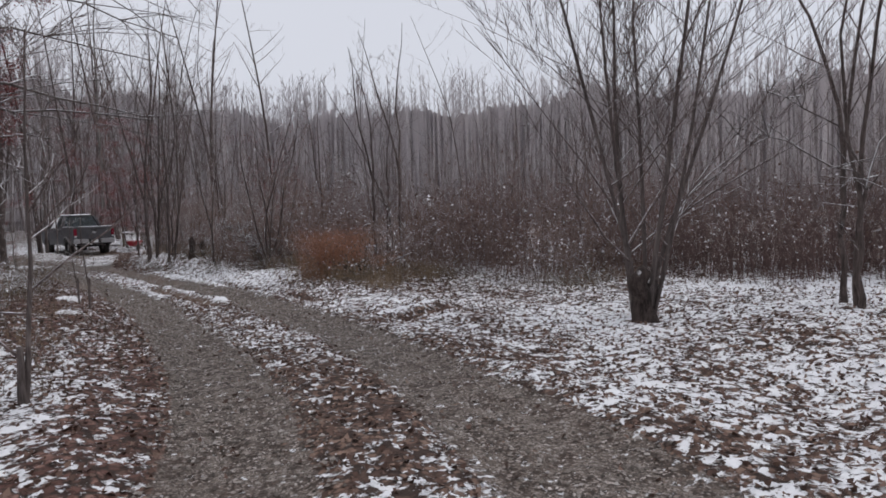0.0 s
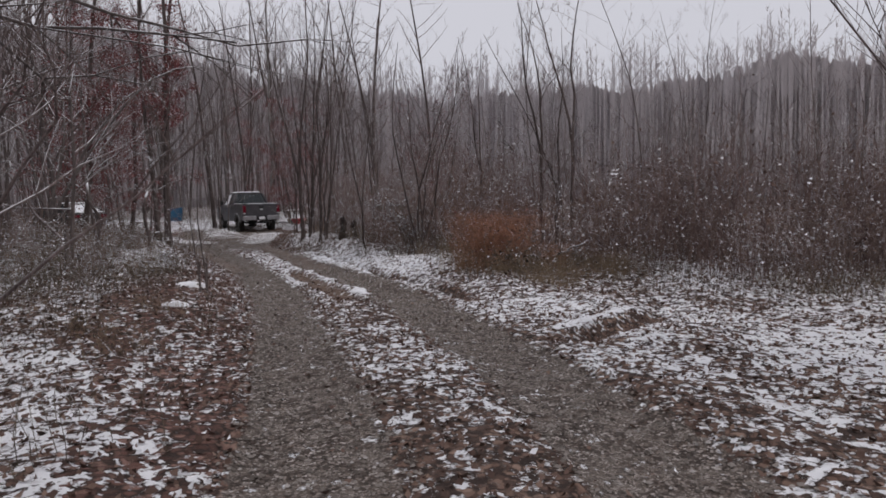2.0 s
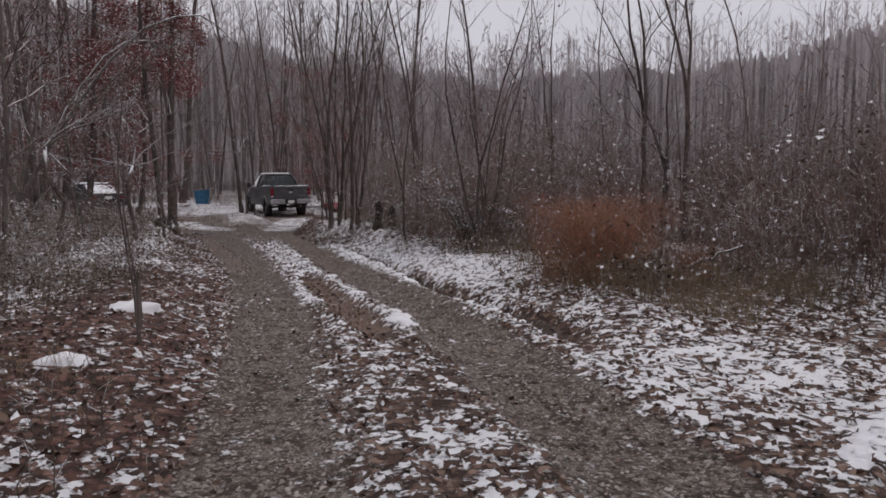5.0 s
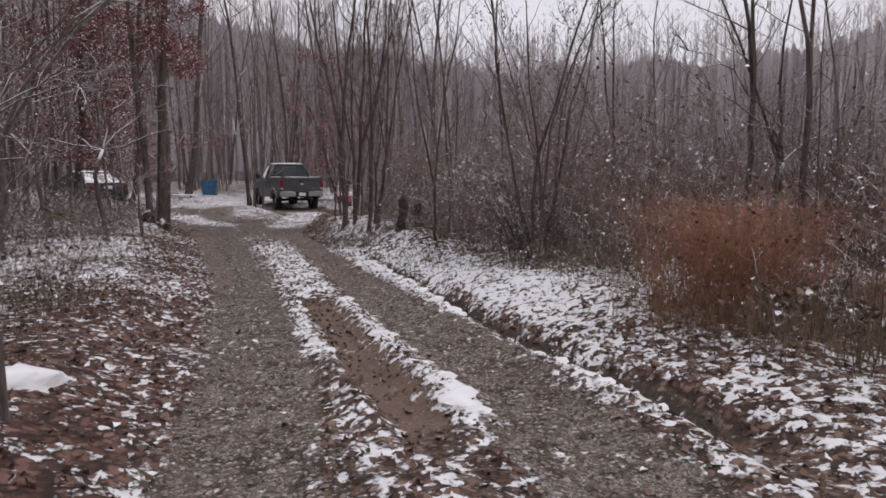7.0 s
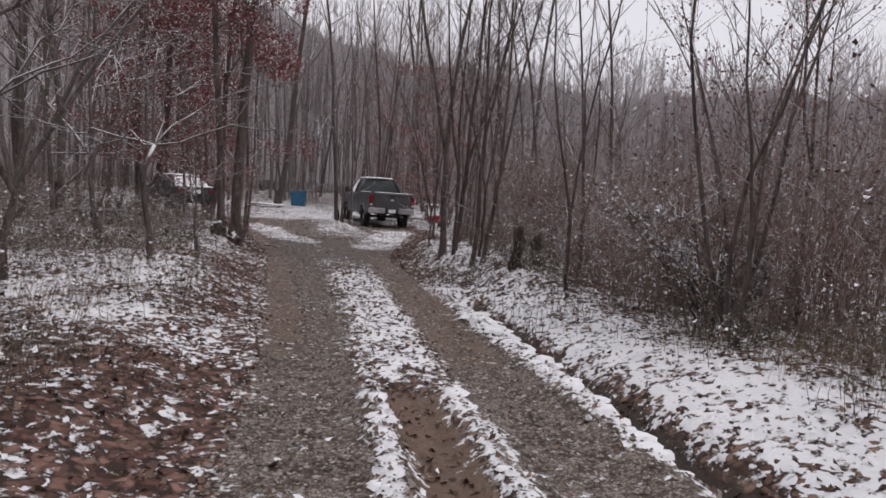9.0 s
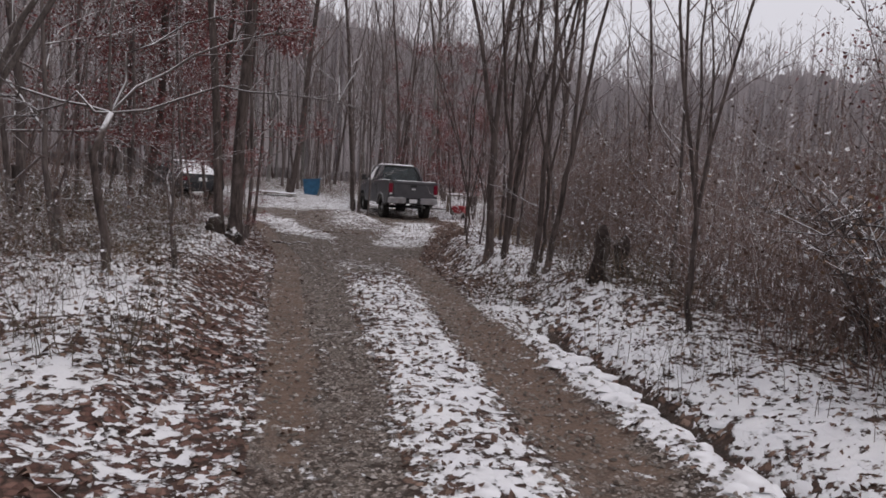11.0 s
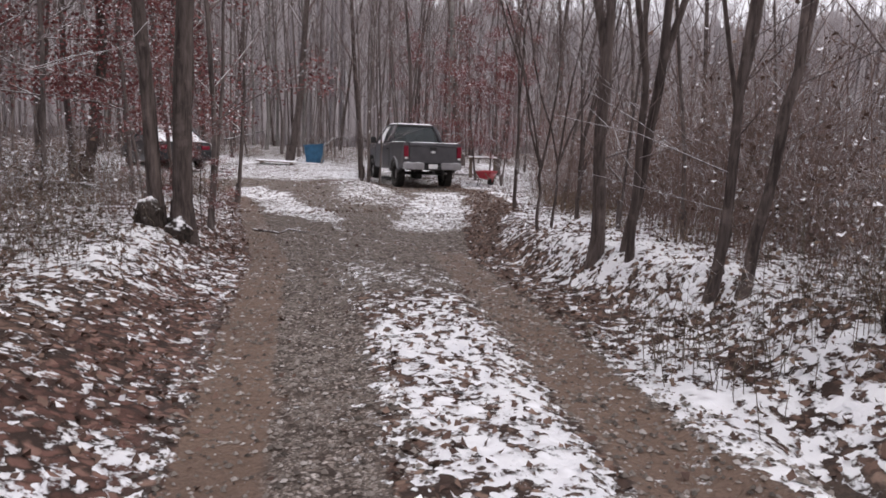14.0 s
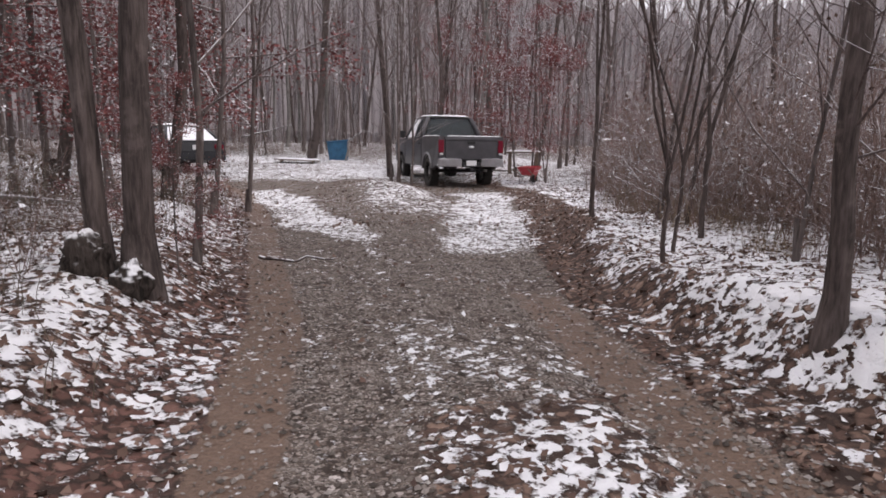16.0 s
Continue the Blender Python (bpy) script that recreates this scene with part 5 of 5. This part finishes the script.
def sedan(m):
    t = empty("parked_car", m, "black car with snow-covered roof and rear window", "car")
    lean = lambda z: 0.06 * max(0, z - 0.6) + 0.08 * max(0, 0.4 - z)

    def arch(yc):
        return [(yc + math.cos(a) * 0.38, 0.30 + math.sin(a) * 0.38) for a in np.linspace(math.pi, 0, 7)]

    body = [(0.02, 0.34)] + arch(0.95) + [(1.5, 0.22)] + arch(3.65) + [(4.5, 0.3), (4.55, 0.66), (4.2, 0.82), (3.35, 0.94), (0.4, 0.98), (0.06, 0.94), (0.0, 0.6)]
    part("body", prism(body, -0.88, 0.88, 0.03, lean), DARK_PAINT, t)
    part("roof", prism([(1.05, 1.36), (1.3, 1.42), (2.3, 1.43), (2.6, 1.38), (2.5, 1.35), (1.15, 1.33)], -0.60, 0.60, 0.02), DARK_PAINT, t)
    for s in (-1, 1):
        for lo_y, hi_y in ((0.45, 1.1), (1.75, 1.78), (3.3, 2.52)):
            pil = Buf()
            pil.tube([Vector((s * 0.80, lo_y, 0.95)), Vector((s * 0.60, hi_y, 1.37))], [0.055, 0.045], 6, True)
            part("pillar", pil, DARK_PAINT, t)
        part("side_window", quad([(s * 0.80, 0.62, 0.97), (s * 0.80, 1.7, 0.97), (s * 0.61, 1.72, 1.35), (s * 0.61, 1.14, 1.35)]), GLASS, t)
        part("side_window", quad([(s * 0.80, 1.82, 0.97), (s * 0.80, 3.15, 0.96), (s * 0.61, 2.46, 1.35), (s * 0.61, 1.84, 1.35)]), GLASS, t)
        part("tail_lamp", boxes((min(s * 0.52, s * 0.80), max(s * 0.52, s * 0.80), -0.015, 0.1, 0.70, 0.84), bevel=0.02), RED_LENS, t, "dark red tail lamp")
    part("rear_window", quad([(-0.74, 0.45, 0.98), (0.74, 0.45, 0.98), (0.57, 1.08, 1.365), (-0.57, 1.08, 1.365)]), SNOW_MAT, t, "rear window covered with snow")
    part("windshield", quad([(-0.74, 3.3, 0.95), (0.74, 3.3, 0.95), (0.57, 2.55, 1.37), (-0.57, 2.55, 1.37)]), SNOW_MAT, t)
    part("bumper", prism([(-0.05, 0.36), (0.15, 0.34), (0.15, 0.60), (-0.03, 0.60)], -0.86, 0.86, 0.03), DARK_PAINT, t)
    part("licence_plate", boxes((-0.16, 0.16, -0.02, 0.0, 0.68, 0.82), bevel=0.004), PLATE, t, "white licence plate")
    snow_slab("roof_snow", [(-0.60, 0.60, 1.1, 2.5, 1.42, 0.06)], t, 8)
    snow_slab("boot_snow", [(-0.78, 0.78, 0.05, 0.45, 0.96, 0.05)], t, 9)
    for x in (-0.78, 0.78):
        wheel(t, x, 0.95, 0.31, 0.2)
        wheel(t, x, 3.65, 0.31, 0.2)
    return t


pickup_truck(pose(0.14, 36.0, gz(0, 37.3) - 0.01 + LIFT, 0, 0, 2))
sedan(pose(-7.9, 40.6, gz(-8.2, 42.2) - 0.01, 0, 0, 24) @ Matrix.Scale(1.08, 4))


def wheelbarrow(m):
    t = empty("wheelbarrow", m, "red wheelbarrow standing among the trees", "wheelbarrow")
    bm = bmesh.new()
    lo = [(-0.20, -0.25, 0.32), (0.20, -0.25, 0.32), (0.16, 0.35, 0.28), (-0.16, 0.35, 0.28)]
    hi = [(-0.34, -0.42, 0.60), (0.34, -0.42, 0.60), (0.30, 0.58, 0.62), (-0.30, 0.58, 0.62)]
    a, b = [bm.verts.new(p) for p in lo], [bm.verts.new(p) for p in hi]
    bm.faces.new(a)
    for k in range(4):
        bm.faces.new((a[k], a[(k + 1) % 4], b[(k + 1) % 4], b[k]))
    bmesh.ops.recalc_face_normals(bm, faces=bm.faces)
    bmesh.ops.solidify(bm, geom=list(bm.faces), thickness=0.012)
    part("tray", bm, RED, t, "dented red steel tray")
    for s in (-1, 1):
        part("handle", rod([(s * 0.30, -1.05, 0.56), (s * 0.24, -0.4, 0.36), (s * 0.09, 0.62, 0.24)], 0.02), WOOD, t)
        part("leg", rod([(s * 0.22, -0.32, 0.36), (s * 0.25, -0.38, 0.0), (s * 0.25, -0.18, 0.0), (s * 0.2, 0.0, 0.33)], 0.014), BLACK, t)
    w = part("wheel", ring(0.19, 0.09, 0.09, 20, 8), RUBBER, t)
    w.location = (0, 0.66, 0.19)
    part("rim", spokes(0.12, 0.05, 5), RED, w)
    snow_slab("snow", [(-0.28, 0.28, -0.3, 0.5, 0.46, 0.07)], t, 4)
    return t


wheelbarrow(pose(2.85, 38.2, gz(2.85, 38.2), 0, 0, -40) @ Matrix.Scale(0.92, 4))


def plank_bench(m, label):
    t = empty("plank_bench", m, label, "bench")
    part("seat_board", boxes((-0.65, 0.65, -0.18, 0.18, 0.78, 0.83), bevel=0.006), WOOD, t)
    for x in (-0.5, 0.5):
        part("post", boxes((x - 0.06, x + 0.06, -0.06, 0.06, -0.2, 0.78), bevel=0.01), WOOD, t)
    snow_slab("snow", [(-0.64, 0.64, -0.17, 0.17, 0.83, 0.06)], t, 9)
    return t


plank_bench(pose(3.55, 40.6, gz(3.55, 40.6), 0, 0, -12), "rough plank bench with snow on its top")


def lumber_rack(m):
    t = empty("lumber_rack", m, "weathered wooden rack with two snow-covered shelves", "rack")
    for z in (0.95, 1.45):
        part("shelf", boxes((-0.75, 0.75, -0.35, 0.35, z, z + 0.05), bevel=0.008), WOOD, t)
        snow_slab("snow", [(-0.74, 0.74, -0.34, 0.34, z + 0.05, 0.07)], t, int(z * 10))
    for x in (-0.68, 0.68):
        for y in (-0.3, 0.3):
            part("post", boxes((x - 0.04, x + 0.04, y - 0.04, y + 0.04, -0.2, 1.45), bevel=0.006), WOOD, t)
    return t


lumber_rack(pose(5.8, 37.3, gz(5.8, 37.3), 0, 0, -25))


def blue_bin(m):
    t = empty("storage_bin", m, "upright blue plastic bin, slightly tilted, in the leaves", "bin")
    part("body", prism([(-0.28, 0.0), (0.28, 0.0), (0.34, 0.92), (-0.34, 0.92)], -0.50, 0.50, 0.03, lambda z: 0.05 * (1 - z)), BLUE, t)
    part("lid", boxes((-0.54, 0.54, -0.37, 0.37, 0.92, 0.99), bevel=0.015), BLUE, t)
    for x in (-0.3, 0.0, 0.3):
        part("rib", boxes((x - 0.02, x + 0.02, -0.325, -0.29, 0.1, 0.9), bevel=0.004), BLUE, t)
    return t


blue_bin(pose(-2.6, 47.6, gz(-2.6, 47.6) - 0.05, 0, -5, -4) @ Matrix.Scale(0.92, 4))


def board(m, label):
    t = empty("board", m, label, "board")
    part("panel", boxes((-1.1, 1.1, -0.5, 0.5, 0.10, 0.16), bevel=0.01), WOOD, t)
    for x in (-0.8, 0.8):
        part("batten", boxes((x - 0.05, x + 0.05, -0.5, 0.5, 0.0, 0.10), bevel=0.008), WOOD, t)
    snow_slab("snow", [(-1.1, 1.1, -0.5, 0.5, 0.16, 0.05)], t, 12)
    return t


board(pose(-4.5, 45.6, gz(-4.5, 45.6) + 0.03, 0, 2, -8) @ Matrix.Scale(0.8, 4), "low wooden pallet board covered with snow")
board(pose(-5.75, 46.0, gz(-5.75, 46.0) - 0.06, 4, -3, 40) @ Matrix.Scale(0.4, 4), "short broken board half buried in snow")


BARK_STUMP = bark_material("stump_bark", (0.030, 0.023, 0.021), (0.10, 0.077, 0.070), 0.1)


def stump(x, y, r, h, seed, lean=0):
    q = random.Random(seed)
    t = empty("tree_stump", pose(x, y, gz(x, y), lean, 0, q.uniform(0, 360)), "dark broken tree stump with a trace of snow", "stump")
    buf = Buf()
    pts = [Vector((q.gauss(0, 0.025), q.gauss(0, 0.025), h * k / 5 - 0.1)) for k in range(6)] + [Vector((0.01, 0, h - 0.06))]
    buf.tube(pts, [r * 1.9, r * 1.35, r * q.uniform(0.95, 1.2), r * q.uniform(0.85, 1.1), r * q.uniform(0.9, 1.25), r * 0.8, r * 0.4], 10, True)
    part("trunk", buf, BARK_STUMP, t)
    cap = Buf()
    cap.lump(Vector((q.uniform(-0.03, 0.03), 0, h - 0.10)), r * 0.34, r * 0.28, 0.02, q, 4, 10)
    part("snow_cap", cap, SNOW_MAT, t, "small patch of snow")
    return t


stump(-2.58, 17.15, 0.08, 0.66, 1, 3)
stump(-2.18, 17.3, 0.075, 0.52, 2, -4)
stump(-3.38, 2.1, 0.12, 0.72, 3)


def root_burl(x, y, sx, sy, sz, seed):
    bm = bmesh.new()
    bmesh.ops.create_icosphere(bm, subdivisions=4, radius=1.0)
    for v in bm.verts:
        n = v.co.copy()
        k = 1 + 0.35 * noise.noise(n * 1.7 + Vector((seed, 0, 0))) + 0.20 * noise.noise(n * 5) + 0.13 * noise.noise(n * 11)
        v.co = Vector((n.x * sx * k, n.y * sy * k, n.z * sz * k + sz * 0.3))
    for f in bm.faces:
        f.smooth = True
    ob = part("root_burl", bm, BURL)
    ob.location = (x, y, gz(x, y))
    return tagged(ob, "dark gnarled root burl patched with snow at the oak's foot", "tree root")


BURL = bark_material("snowy_root_bark", (0.022, 0.018, 0.016), (0.085, 0.068, 0.060), 0.72)
root_burl(-6.76, 21.85, 0.15, 0.14, 0.17, 3)
root_burl(-6.48, 21.80, 0.13, 0.12, 0.15, 8)


def fallen_branch(points, radius, label, seed=0, bark=BARK_PALE):
    q = random.Random(seed)
    buf = Buf()
    pts = [Vector(p) for p in points]
    fine = []
    for a, b in zip(pts, pts[1:]):
        fine += [a.lerp(b, k / 4) + Vector((q.gauss(0, 0.02), q.gauss(0, 0.02), q.gauss(0, 0.015))) for k in range(4)]
    fine.append(pts[-1])
    n = len(fine)
    buf.tube(fine, [radius * (1 - 0.7 * k / n) for k in range(n)], 6, True)
    return tagged(part("fallen_branch", buf, bark), label, "branch", "fallen branches")


def on_ground(x, y, h=0.03):
    return (x, y, gz(x, y) + h)


fallen_branch([on_ground(-5.75, 24.4), on_ground(-5.35, 24.25), on_ground(-4.95, 24.2)], 0.02, "dark stick lying across the track edge", 1, BARK_DARK)
fallen_branch([on_ground(-10.2, 26.0, 0.2), on_ground(-9.0, 25.9, 0.25), on_ground(-7.9, 26.0, 0.1)], 0.06, "fallen branch in the snowy leaves", 2)
fallen_branch([on_ground(2.0, 41.5, 0.1), on_ground(3.2, 41.8, 0.15), on_ground(4.6, 42.0, 0.1)], 0.06, "fallen log with snow beside the truck", 3)
fallen_branch([on_ground(-2.4, 46.8, -0.1), (-2.2, 46.9, gz(-2.2, 46.9) + 0.9), (-1.6, 46.9, gz(-1.6, 46.9) + 1.35), (-0.9, 46.9, gz(-1, 46.9) + 1.15)], 0.05, "bent arching sapling stem with snow", 4)
fallen_branch([on_ground(-6.8, 48.5, 0.9), on_ground(-5.6, 48.5, 1.2), on_ground(-4.6, 48.5, 1.5)], 0.05, "leaning dead branch with snow", 5)
fallen_branch([on_ground(-2.2, 8.9, 0.12), on_ground(-1.95, 8.6, 0.28), on_ground(-1.7, 8.4, 0.4)], 0.03, "snow-covered branch in the dead grass", 6)


def snow_heap(x, y, s, seed, label):
    q = random.Random(seed)
    buf = Buf()
    buf.lump(Vector((x, y, gz(x, y) - 0.04)), s * 1.5, s * 1.1, s * 0.7, q, 5, 14)
    return tagged(part("snow_mound", buf, SNOW_MAT), label, "snow")


snow_heap(-7.75, 9.8, 0.17, 1, "small heap of snow on the leaves beside the track")
snow_heap(-8.2, 8.0, 0.12, 3, "small heap of snow on the leaves")
